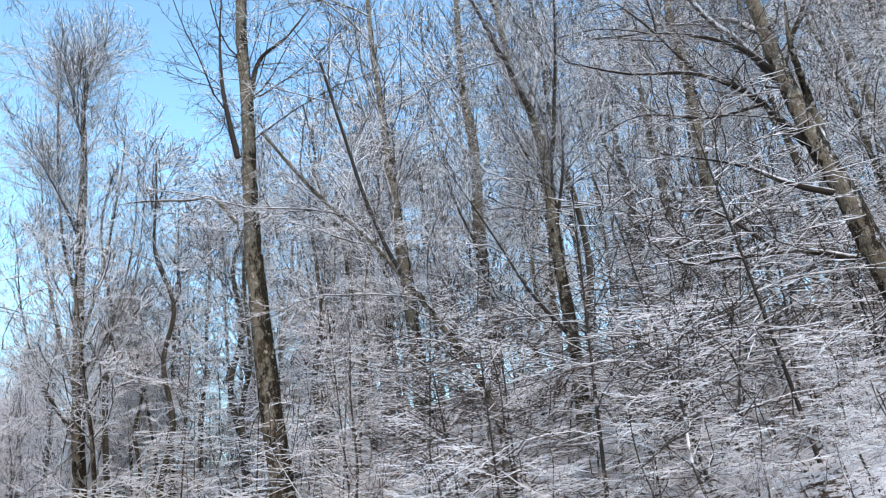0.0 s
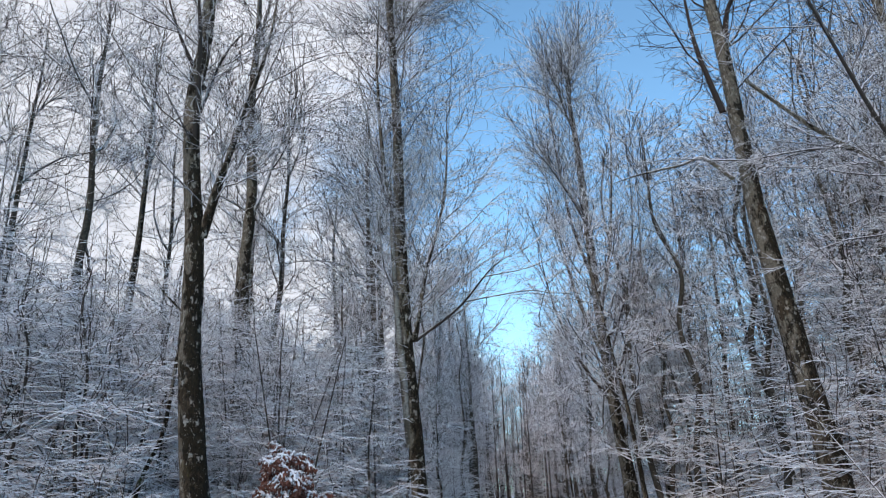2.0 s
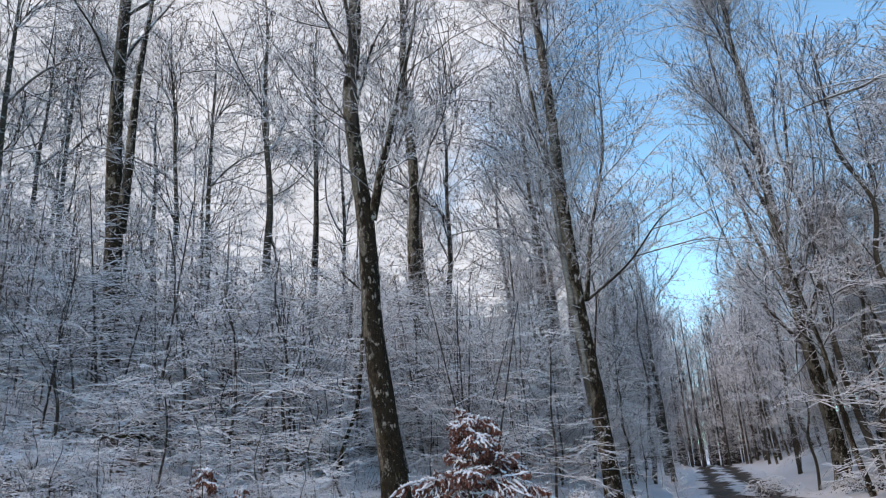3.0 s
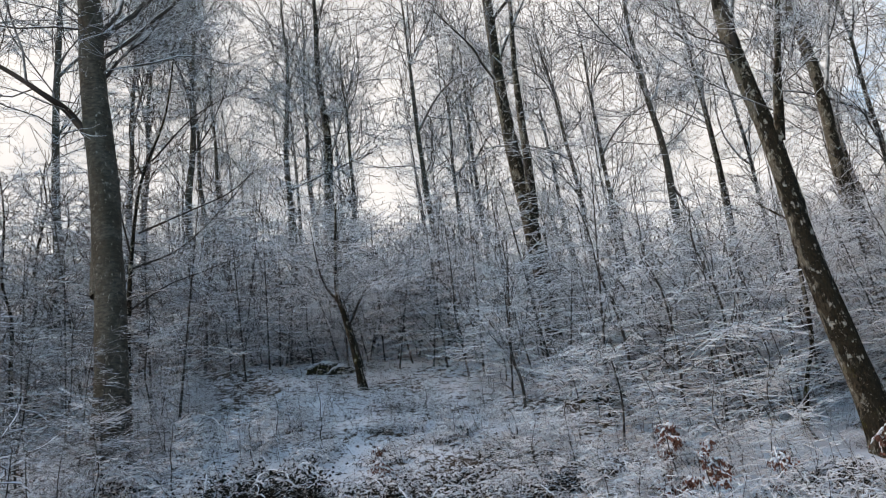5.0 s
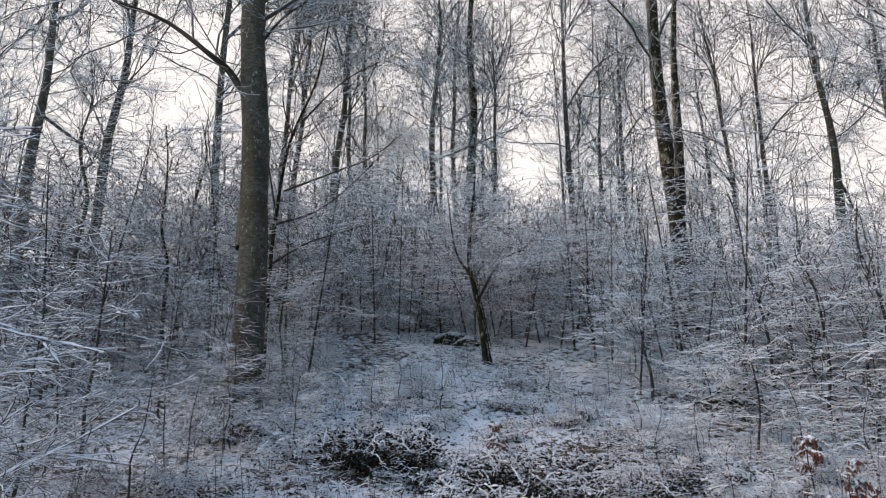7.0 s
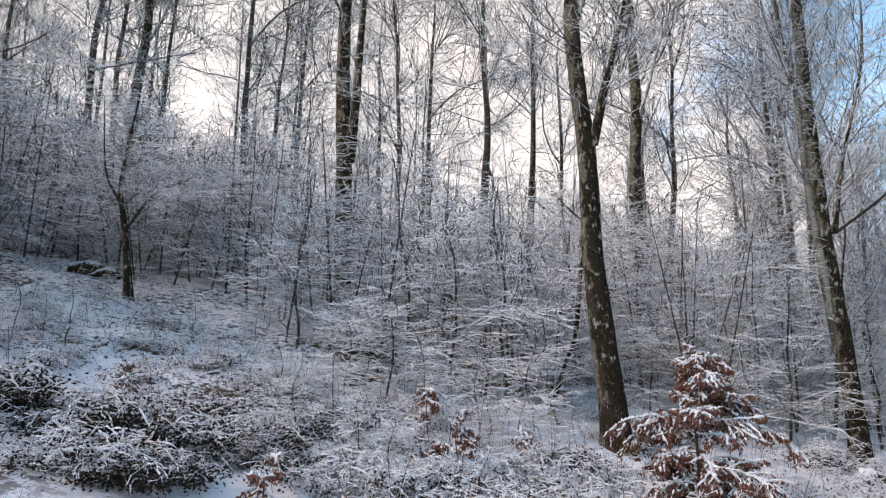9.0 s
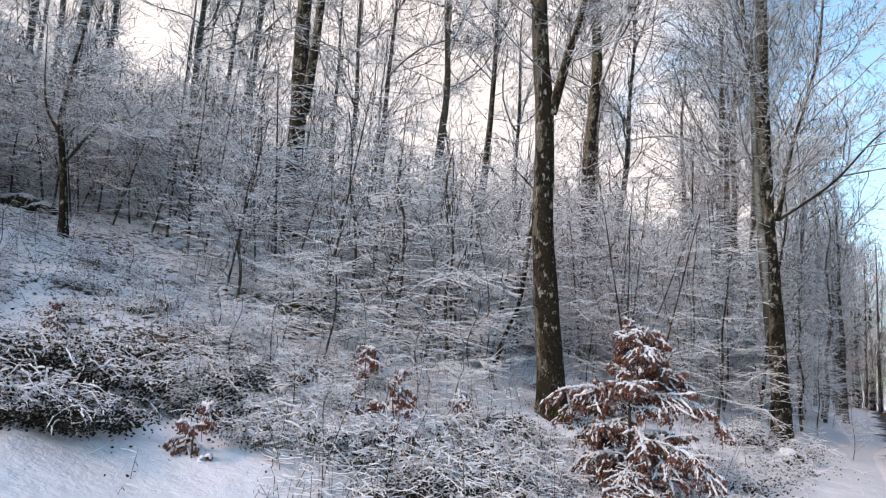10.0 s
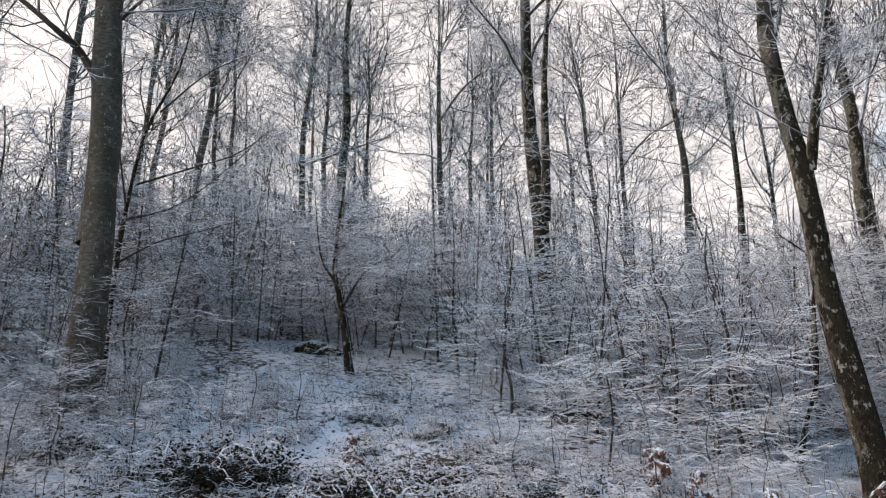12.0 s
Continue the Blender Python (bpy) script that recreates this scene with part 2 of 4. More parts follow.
def mesh_of(name, verts, faces_flat, sides, mats, mat_index=None, smooth=False, uv=None):
    """A mesh from arrays: faces_flat is (n, sides)."""
    me = bpy.data.meshes.new(name)
    nf = len(faces_flat)
    me.vertices.add(len(verts))
    me.vertices.foreach_set("co", np.ascontiguousarray(verts, dtype=np.float32).ravel())
    me.loops.add(nf * sides)
    me.loops.foreach_set("vertex_index", np.ascontiguousarray(faces_flat, dtype=np.int32).ravel())
    me.polygons.add(nf)
    me.polygons.foreach_set("loop_start", np.arange(0, nf * sides, sides, dtype=np.int32))
    for m in mats:
        me.materials.append(m)
    if mat_index is not None:
        me.polygons.foreach_set("material_index", np.ascontiguousarray(mat_index, dtype=np.int32))
    me.polygons.foreach_set("use_smooth", np.full(nf, smooth, dtype=bool))
    if uv is not None:
        layer = me.uv_layers.new(name="UVMap")
        layer.data.foreach_set("uv", np.ascontiguousarray(uv[faces_flat.ravel()], dtype=np.float32).ravel())
    me.update(calc_edges=True)
    return me


def sheet(nu, nv):
    i, j = np.meshgrid(np.arange(nu - 1), np.arange(nv - 1), indexing="ij")
    a = (i * nv + j).ravel()
    return np.stack([a, a + nv, a + nv + 1, a + 1], -1)


def build_ground():
    t = np.linspace(-1, 1, 261)
    g = 14 * t + 6 * np.sinh(6.0 * t) / np.sinh(1.0) * 0.32
    g = g + np.sign(t) * np.maximum(0, np.abs(t) - 0.9) * 8000
    x, y = np.meshgrid(g + 2, g + 9, indexing="ij")
    s, v = x * RP[0] + y * RP[1], -x * RP[1] + y * RP[0]
    z = land(x, y)
    z = z - 0.14 * np.exp(-np.clip((np.abs(v - ROAD_MID) - ROAD_HALF + 0.35) / 0.15, 0, 50)) * (np.abs(s - 18) < 43)
    me = mesh_of("ground", np.stack([x, y, z], -1).reshape(-1, 3), sheet(261, 261), 4, [GROUND], smooth=True)
    tagged(new("ground", me), "snow-covered forest floor with leaf litter showing through", "ground", kind="structure")


def build_road():
    ns, nu = 360, 29
    s = np.linspace(-25, 62, ns)[:, None] * np.ones((1, nu))
    u = np.linspace(0, 1, nu)[None, :] * np.ones((ns, 1))
    v = ROAD_MID + ROAD_HALF * (1 - 2 * u) + 0.12 * np.sin(s * 0.7)
    x, y = s * RP[0] - v * RP[1], s * RP[1] + v * RP[0]
    edge = np.minimum(u, 1 - u)
    rut = np.exp(-((np.abs(u - 0.45) - 0.19) / 0.05) ** 2)
    z = land(x, y) + 0.012 - 0.07 * rut + 0.02 * np.sin(s * 2.3 + u * 9) * np.sin(s * 0.9) - 0.16 * np.clip(1 - edge / 0.06, 0, 1)
    me = mesh_of("road", np.stack([x, y, z], -1).reshape(-1, 3), sheet(ns, nu), 4, [MUD], smooth=True, uv=np.stack([u, s * 0.1], -1).reshape(-1, 2))
    tagged(new("road", me), "forest track of wet brown mud with slushy wheel ruts", "road", kind="structure")


build_ground()
build_road()

# ---------------------------------------------------------------- wood: polylines and tubes


def resample(points, k):
    """k points along a smooth curve through the given points."""
    p = np.array([list(q) for q in points], float)
    n = len(p)
    ext = np.vstack([2 * p[0] - p[1], p, 2 * p[-1] - p[-2]])
    t = np.linspace(0, n - 1 - 1e-6, k)
    i = t.astype(int)
    f = (t - i)[:, None]
    a, b, c, d = ext[i], ext[i + 1], ext[i + 2], ext[i + 3]
    return 0.5 * (2 * b + (c - a) * f + (2 * a - 5 * b + 4 * c - d) * f ** 2 + (3 * b - a - 3 * c + d) * f ** 3)


def unit(a):
    return a / (np.linalg.norm(a, axis=-1, keepdims=True) + 1e-9)


def tubes(lines, radii, sides, bump=None):
    """Vertices and quads of a tube round each polyline: lines (n, k, 3), radii (n, k)."""
    n, k, _ = lines.shape
    t = unit(np.gradient(lines, axis=1)) if k > 2 else unit(np.repeat(lines[:, 1:] - lines[:, :1], 2, axis=1))
    ref = np.zeros((n, 1, 3)) + (0, 0, 1.0)
    steep = np.abs(unit(lines[:, -1] - lines[:, 0])[:, 2]) > 0.9
    ref[steep] = (0, 1.0, 0)
    side = unit(np.cross(t, ref))
    up = np.cross(side, t)
    ang = (math.pi / 2 if sides == 3 else 0.0) + np.arange(sides) * 2 * math.pi / sides
    r = radii[..., None] * np.ones(sides)
    if bump is not None:
        r = r * bump
    v = lines[:, :, None] + r[..., None] * (np.cos(ang)[:, None] * side[:, :, None] + np.sin(ang)[:, None] * up[:, :, None])
    base = (np.arange(n) * k * sides)[:, None, None] + (np.arange(k - 1) * sides)[None, :, None]
    j = np.arange(sides)
    q = np.stack([base + j, base + (j + 1) % sides, base + sides + (j + 1) % sides, base + sides + j], -1)
    return v.reshape(-1, 3), q.reshape(-1, 4)


def wood_mesh(name, groups, mats):
    """One mesh out of groups of tubes: (lines, radii, sides, material)."""
    vs, fs, ms, off = [], [], [], 0
    for lines, radii, sides, m in groups:
        if len(lines) == 0:
            continue
        v, q = tubes(lines, radii, sides)
        vs.append(v)
        fs.append(q + off)
        ms.append(np.full(len(q), m))
        off += len(v)
    return mesh_of(name, np.vstack(vs), np.vstack(fs), 4, mats, np.concatenate(ms), smooth=False)


def shoots(rng, lines, radii, count, span, length, angle, lift, k, thick, flat=0.0, wander=0.12, short=0.6, level=0.0, curve=0.5):
    """Side shoots off the polylines. span: the part of the parent that bears them; angle: degrees off the parent;
    lift: how much they turn up (or droop) along their length; flat: how far they keep to a level spray; curve: their own steady bend."""
    n, kp, _ = lines.shape
    size = np.linalg.norm(np.diff(lines, axis=1), axis=-1).sum(1)
    idx = rng.choice(n, count, p=size / size.sum())
    t = rng.uniform(span[0], span[1], count)
    f = t * (kp - 1)
    i = np.minimum(f.astype(int), kp - 2)
    w = (f - i)[:, None]
    p0 = lines[idx, i] * (1 - w) + lines[idx, i + 1] * w
    rp = radii[idx, i] * (1 - w[:, 0]) + radii[idx, i + 1] * w[:, 0]
    tan = unit(lines[idx, i + 1] - lines[idx, i])
    rnd = rng.normal(size=(count, 3))
    perp = unit(rnd - (rnd * tan).sum(-1, keepdims=True) * tan)
    beside = unit(np.cross(tan, np.array([0, 0, 1.0])) * np.where(rng.random(count) < 0.5, -1, 1)[:, None] + 1e-6)
    perp = unit(perp * (1 - flat) + beside * flat)
    a = np.radians(rng.normal(angle, 15, count))[:, None]
    flatten = np.array([1, 1, 1 - level])
    d = unit((np.cos(a) * tan + np.sin(a) * perp) * flatten)
    ln = rng.uniform(length[0], length[1], count) * (1 - short * (t - span[0]) / max(span[1] - span[0], 1e-6))
    out = np.zeros((count, k, 3))
    out[:, 0] = p0
    step = (ln / (k - 1))[:, None]
    bend = rng.normal(size=(count, 3)) * (1, 1, 1 - 0.6 * level) * curve / (k - 1)
    for j in range(1, k):
        d = unit(d + bend + np.array([0, 0, lift / (k - 1)]) + rng.normal(size=(count, 3)) * wander * (1, 1, 1 - 0.5 * level))
        out[:, j] = out[:, j - 1] + d * step
    r0 = np.minimum(np.maximum(ln * thick[0], thick[1]), np.maximum(rp * 0.8, thick[1] * 0.8))
    rad = r0[:, None] * np.linspace(1, 0.35, k)[None, :]
    return out, np.maximum(rad, thick[1] * 0.7)


def part(name, me, parent, label="", kind=""):
    ob = new(name, me)
    ob.parent = parent
    return tagged(ob, label, kind=kind)


def log_mesh(name, points, r0, r1, k, sides, rng, flare=0.0, mats=None, taper=1.0):
    """A trunk or thick limb: round, lumpy, tapered, flared at the foot."""
    line = resample(points, k)
    u = np.linspace(0, 1, k)
    rad = r1 + (r0 - r1) * (1 - u) ** taper
    h = np.linalg.norm(line - line[0], axis=1)
    ang = np.arange(sides) / sides * 2 * math.pi
    ph = rng.uniform(0, 6.28, 8)
    bump = 1 + 0.05 * np.sin(2 * ang[None] + h[:, None] * 0.7 + ph[0]) + 0.04 * np.sin(3 * ang[None] - h[:, None] * 1.7 + ph[1])
    bump = bump + 0.03 * np.sin(5 * ang[None] + h[:, None] * 4.1 + ph[2]) + rng.normal(0, 0.018, (k, sides))
    root = flare * np.exp(-h / 0.35)[:, None] * (1 + 0.35 * np.sin(4 * ang[None] + ph[3]) + 0.2 * np.sin(7 * ang[None] + ph[4]))
    v, q = tubes(line[None], rad[None], sides, (bump + root)[None])
    return mesh_of(name, v, q, 4, mats or [BARK], smooth=True), line, rad


def local(points, base):
    return [Vector(p) - base for p in points]


def crown_groups(rng, lines, radii, n1, n2, n3, span1, len1, angle1, lift1, thick=0.006, twig=(0.2, 0.55), level=0.35, flat=0.6, curve=0.7):
    """Branches, their side branches and the fine twigs, each finer and more bent than the last."""
    g1 = shoots(rng, lines, radii, n1, span1, len1, angle1, lift1, 8, (0.0065, thick * 1.5), flat=0.2, wander=0.13, level=level * 0.5, short=0.4, curve=curve)
    g2 = shoots(rng, *g1, n2, (0.1, 1.0), (0.2 * len1[1], 0.46 * len1[1]), 42, 0.1, 5, (0.005, thick * 1.0), flat=flat, wander=0.2, level=level, curve=curve)
    g3 = shoots(rng, *g2, n3, (0.05, 1.0), twig, 44, 0.05, 3, (0.004, thick * 0.8), flat=flat, short=0.3, level=level, wander=0.24, curve=0.6)
    return [(*g1, 4, 0), (*g2, 3, 1), (*g3, 3, 1)]


# ---------------------------------------------------------------- the trees that stand out


def own_tree(name, label, seed, d, spine, r0, r1, height, limbs=(), n=(60, 420, 2600), bear=0.35, len1=(1.5, 3.6), angle=52, lift=0.5,
             group="", thick=0.006, top_limbs=6, flare=0.5, mats=None, level=0.35, flat=0.6, bark=None, curve=0.7):
    """A tree with its own bent trunk. spine and limbs: directions (heading, elevation) at the distance d; limbs may add their own radius."""
    rng = np.random.default_rng(seed)
    base = spot(spine[0][0], d)
    foot = Vector((base.x, base.y, base.z - 0.15))
    pts = [foot] + [sight(a, e, d) for a, e in spine if EYE + d * math.tan(radians(e)) > base.z + 0.3]
    way = (pts[-1] - pts[-3]).normalized() if len(pts) > 2 else (pts[-1] - pts[0]).normalized()
    way = (way * 0.6 + Vector((0, 0, 0.4))).normalized()
    gap = base.z + height - pts[-1].z
    if gap > 1.0:
        pts += [pts[-1] + way * gap * 0.5 + Vector((rng.normal(0, 0.15), rng.normal(0, 0.15), 0)), pts[-1] + way * gap + Vector((rng.normal(0, 0.3), rng.normal(0, 0.3), 0))]
    thing = tagged(new(name), label, "tree", group)
    thing.location = base
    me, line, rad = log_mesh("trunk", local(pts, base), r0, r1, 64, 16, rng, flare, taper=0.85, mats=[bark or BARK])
    part("trunk", me, thing)
    pl, pr = [resample(line[int(64 * bear):], 24)], [np.interp(np.linspace(bear, 1, 24), np.linspace(0, 1, 64), rad)]
    for directions, radius, *own in limbs:
        lp = [sight(a, e, d + (rng.normal(0, 0.25) if i else 0)) for i, (a, e) in enumerate(directions)]
        me, ll, lr = log_mesh("limb", local(lp, base), radius, radius * 0.14, 24, 8, rng, mats=own or [BARETWIG if radius < 0.07 else BARK])
        part("limb", me, thing)
        if not own or own == [DARKLIMB]:
            pl.append(ll)
            pr.append(lr)
    if top_limbs:
        g0 = shoots(rng, pl[0][None], pr[0][None], top_limbs, (0.1, 0.9), (3.0, 6.0), 32, 0.55, 24, (0.012, 0.03), wander=0.05, short=0.35)
        for a, b in zip(*g0):
            me, ll, lr = log_mesh("limb", [Vector(q) for q in a[::3]], b[0], b[-1], 24, 7, rng, mats=[LIMB])
            part("limb", me, thing)
            pl.append(ll)
            pr.append(lr)
    groups = crown_groups(rng, np.array(pl), np.array(pr), *n, (0.08, 1.0), len1, angle, lift, thick, level=level, flat=flat, curve=curve)
    part("crown", wood_mesh("crown", groups, mats or [FARSTEM, TWIG]), thing, "bare brown twigs" if mats else "rime-covered twigs")
    return thing


own_tree("beech_tree", "tall leaning beech with lichen-spotted bark, dark moss on one side", 11, 12.5,
         [(10.4, -0.6), (9.6, 6), (8.9, 13), (8.6, 20), (8.0, 25), (7.6, 30), (8.2, 35.5)], 0.205, 0.07, 17,
         limbs=[([(9.1, 20.5), (10.2, 25), (11.6, 29.6), (13.3, 34.6), (14.2, 40)], 0.085),
                ([(8.4, 31), (6.0, 34.5), (3.8, 39)], 0.045)], bear=0.42, n=(100, 1100, 6500), len1=(1.2, 3.4))
own_tree("beech_tree", "forked beech beside the forest track, mossy dark trunk", 12, 17.5,
         [(25.7, 0.1), (25.2, 7.6), (24.7, 14), (24.4, 21), (24.3, 28), (24.0, 34)], 0.205, 0.06, 18,
         limbs=[([(25.4, 13.2), (26.3, 17.9), (28.1, 24.2), (28.6, 31)], 0.075), ([(25.5, 13.2), (28.9, 15.6), (31.6, 18.4), (33.5, 19.5)], 0.04),
                ([(24.4, 21), (23.2, 26), (22.6, 33), (22.8, 38)], 0.075), ([(25.0, 5.5), (24.55, 10), (24.05, 16), (23.75, 21), (23.7, 26)], 0.12, PALEBARK)], bear=0.30, n=(210, 2700, 15000), len1=(1.6, 4.2), thick=0.0065, angle=46, curve=0.5)
own_tree("beech_tree", "slender beech with a fan-shaped frosted crown by the track", 13, 25,
         [(40.4, 2.3), (39.8, 9.4), (39.4, 18.2), (39.2, 25.9), (38.9, 30.9), (39.5, 34)], 0.23, 0.03, 17.6,
         limbs=[([(39.5, 11.5), (38.4, 14.5), (37.2, 19.5), (36.3, 26)], 0.08), ([(39.5, 14), (40.8, 19), (41.8, 26), (42, 30)], 0.07),
                ([(39.3, 17), (38, 22), (37.2, 29), (37.3, 32)], 0.06), ([(40.0, 9), (41.6, 13), (43.0, 18), (43.6, 25)], 0.06),
                ([(39.8, 8), (37.6, 11.5), (36.0, 16), (35.2, 21)], 0.06), ([(39.6, 12), (41.4, 15), (42.8, 21), (43.0, 28)], 0.05)], bear=0.22, n=(300, 3400, 14000), len1=(1.8, 4.0), angle=30, lift=0.35, thick=0.0072, top_limbs=7, level=0.0, flat=0.2, curve=0.3)
own_tree("beech_tree", "dark beech with pale lichen patches and a wide fork", 14, 13.5,
         [(53.6, 1.5), (53.4, 5), (52.6, 12.5), (51.95, 20), (51.7, 26), (51.6, 31), (51.2, 37.5)], 0.225, 0.06, 17,
         limbs=[([(51.7, 31), (52.6, 34.3), (55, 36), (57.2, 38)], 0.065), ([(50.7, 22.8), (48.8, 24.6), (47.1, 24.4), (43.8, 24.2), (41.6, 23.8)], 0.045, BARK),
                ([(50.8, 27.5), (49.7, 32), (49.4, 35.5), (49.6, 39)], 0.06)], bear=0.55, n=(60, 420, 2200), mats=[BARETWIG, BARETWIG])
own_tree("beech_tree", "large beech with smooth grey bark on the slope", 15, 11.5,
         [(-42.8, 3.6), (-42.6, 13.4), (-43.2, 23.6), (-43.9, 29.6), (-44.6, 37.2)], 0.25, 0.12, 18,
         limbs=[([(-44.0, 26.6), (-45.6, 28.4), (-47.3, 29.4), (-50.8, 31), (-54.8, 31.6), (-60, 32)], 0.065),
                ([(-43.9, 30), (-41.8, 32.6), (-39.5, 34.5), (-37, 39)], 0.03), ([(-43.5, 16.0), (-43.5, 22.1), (-43.4, 27.4), (-43.5, 32.2), (-43.6, 37.0)], 0.11, GREYBARK)], bear=0.45, n=(80, 800, 4200), len1=(1.6, 4.4), thick=0.0052, bark=GREYBARK)
own_tree("beech_tree", "twin-stemmed beech with dark mossy trunks on the slope", 16, 21,
         [(-9.9, 9.8), (-10.2, 17.7), (-10.55, 23), (-10.8, 28.3), (-10.7, 36)], 0.27, 0.10, 19,
         limbs=[([(-9.9, 19), (-9.6, 23), (-9.4, 29.2), (-8.6, 36), (-8.2, 42)], 0.16)], bear=0.5, n=(80, 700, 3600), len1=(1.6, 4.0), thick=0.0075)
own_tree("young_beech_tree", "small crooked beech with low forking limbs in snow", 17, 16.5,
         [(-24.7, 8.0), (-25.2, 11), (-25.7, 13.6), (-26.1, 15.4), (-26.0, 18), (-25.6, 22)], 0.085, 0.02, 4.6,
         limbs=[([(-26.0, 14.6), (-27.2, 16.6), (-27.9, 21.4)], 0.04), ([(-25.5, 12.7), (-23.7, 15.6), (-21.8, 16.6), (-20.5, 18)], 0.035)],
         bear=0.4, n=(46, 460, 2800), len1=(0.9, 2.2), angle=60, lift=0.1, top_limbs=0, flare=0.6, thick=0.005, level=0.7, flat=0.85)
own_tree("young_beech_tree", "slender many-branched beech beside a large grey trunk", 22, 12.8,
         [(-41.4, 9), (-41.4, 13.3), (-41.2, 18.7), (-40.5, 24.0), (-38.7, 28.6), (-37.9, 32.9)], 0.048, 0.012, 7.6,
         limbs=[([(-40.7, 20.4), (-36.8, 22.1), (-33.8, 23.4), (-30.7, 25.8)], 0.022), ([(-39.7, 25.5), (-36.3, 28.8), (-31.6, 31.1)], 0.018),
                ([(-41.2, 17.9), (-37.8, 19.3), (-34.3, 22.4), (-31.5, 25.4)], 0.022), ([(-41.3, 15.0), (-38.7, 16.7), (-35.9, 17.7), (-32.4, 19.0)], 0.018),
                ([(-41.3, 19.1), (-42.1, 22.4), (-42.5, 24.8), (-42.1, 28.2)], 0.018), ([(-40.3, 24.2), (-41.3, 27.0), (-41.1, 29.9)], 0.015),
                ([(-41.3, 14.1), (-43.2, 15.7), (-45.3, 16.4)], 0.018)], bear=0.3, n=(34, 260, 1300), len1=(0.7, 1.7), top_limbs=0, thick=0.0042, level=0.5)
own_tree("young_beech_tree", "thin dark beech stem leaning over the snow", 21, 14.5,
         [(5.6, 1.8), (6.6, 4.2), (7.6, 7.0), (8.1, 12)], 0.055, 0.012, 4.2, bear=0.4, n=(18, 110, 500), len1=(0.6, 1.3), angle=50, top_limbs=0)
own_tree("beech_tree", "leaning beech on the bank among rimed branches", 18, 15,
         [(75.4, 1.7), (75.7, 10.4), (75.6, 18.8), (75.8, 25.1), (75.3, 29.0), (74.2, 32.0)], 0.15, 0.04, 14,
         limbs=[([(75.7, 12), (73, 16), (70.5, 21), (67, 27)], 0.045), ([(75.7, 20), (77.2, 25), (78, 31)], 0.05), ([(75.7, 23), (73.6, 28), (72.4, 33)], 0.045)],
         bear=0.3, n=(130, 1500, 9000), len1=(1.5, 3.6), thick=0.0055, angle=42, lift=0.4, level=0.2)
own_tree("beech_tree", "thin beech leaning far over the bank", 19, 13,
         [(69.5, 7), (67.0, 12.7), (64.4, 16.8), (60.8, 21.4), (56.9, 24.9), (52.8, 29.3)], 0.075, 0.03, 7.6, bear=0.3, n=(46, 500, 3000), top_limbs=2, thick=0.005, lift=0.6)
own_tree("beech_tree", "old beech with heavy arching limbs above the bank", 20, 11,
         [(99, 4), (97.3, 12.6), (96.5, 17.8), (95.5, 22.0), (94.6, 28.2), (94.2, 32.3)], 0.17, 0.06, 14,
         limbs=[([(94.9, 22.1), (92.3, 26.2), (88.8, 28.8), (83.8, 30.1), (79, 32)], 0.06, DARKLIMB), ([(96.2, 18.1), (93.3, 19.7), (91.0, 21.4), (88.7, 22.6), (85, 24)], 0.055, DARKLIMB),
                ([(95.9, 13.8), (92.8, 15.1), (88.4, 15.7), (84.5, 16.2), (81.5, 20.1)], 0.05, DARKLIMB), ([(95.1, 26.1), (92.1, 29.8), (87.5, 32.0), (81.7, 33.1)], 0.05, DARKLIMB),
                ([(96.0, 18.7), (96.0, 23.8), (95.9, 28.6), (96.4, 31.4)], 0.09, BARK), ([(93, 25.4), (89, 25.6), (84, 27), (80, 26)], 0.03), ([(91.5, 15.2), (88, 19), (85, 20), (82, 23)], 0.03),
                ([(89, 28.7), (86, 33), (83, 36)], 0.03)], bear=0.3, n=(110, 1000, 5200), len1=(1.0, 2.6), thick=0.005, mats=[BARETWIG, BROWNTWIG])

# ---------------------------------------------------------------- the wood behind: a few trees, each copied
VIEW_GAP = (31.0, 36.5)                  # headings kept clear over the track


def wood_tree(name, label, group, seed, height, r0, bear, n, len1, angle, lift, limbs, thick, place_at, mats, lean=0.25, limb_len=(0.18, 0.36), limb_angle=34):
    rng = np.random.default_rng(seed)
    thing = tagged(new(name), label, "tree", group)
    pts = [Vector((0, 0, -0.25))]
    drift = Vector((0, 0, 0))
    for i in range(1, 8):
        drift += Vector((rng.normal(0, lean), rng.normal(0, lean), 0)) * (height / 40)
        pts.append(Vector((drift.x, drift.y, height * i / 7)))
    me, line, rad = log_mesh("trunk", pts, r0, 0.02, 30, 9, rng, 0.35, taper=0.9, mats=[GREYBARK if seed % 2 else BARK])
    part("trunk", me, thing)
    stem, sr = resample(line[int(30 * bear):], 24), np.interp(np.linspace(bear, 1, 24), np.linspace(0, 1, 30), rad)
    pl, pr = stem[None], sr[None]
    if limbs:
        g0 = shoots(rng, pl, pr, limbs, (0.0, 0.85), (limb_len[0] * height, limb_len[1] * height), limb_angle, 0.3, 24, (0.012, 0.018), wander=0.05, short=0.4, curve=0.8)
        pl, pr = np.concatenate([pl, g0[0]]), np.concatenate([pr, g0[1]])
        for a, b in zip(*g0):
            part("limb", wood_mesh("limb", [(a[None, ::3], b[None, ::3], 5, 0)], [FARSTEM]), thing)
    groups = crown_groups(rng, pl, pr, *n, (0.05, 1.0), len1, angle, lift, thick)
    part("crown", wood_mesh("crown", groups, mats), thing, "rime-covered twigs")
    thing.matrix_basis = place_at
    return thing


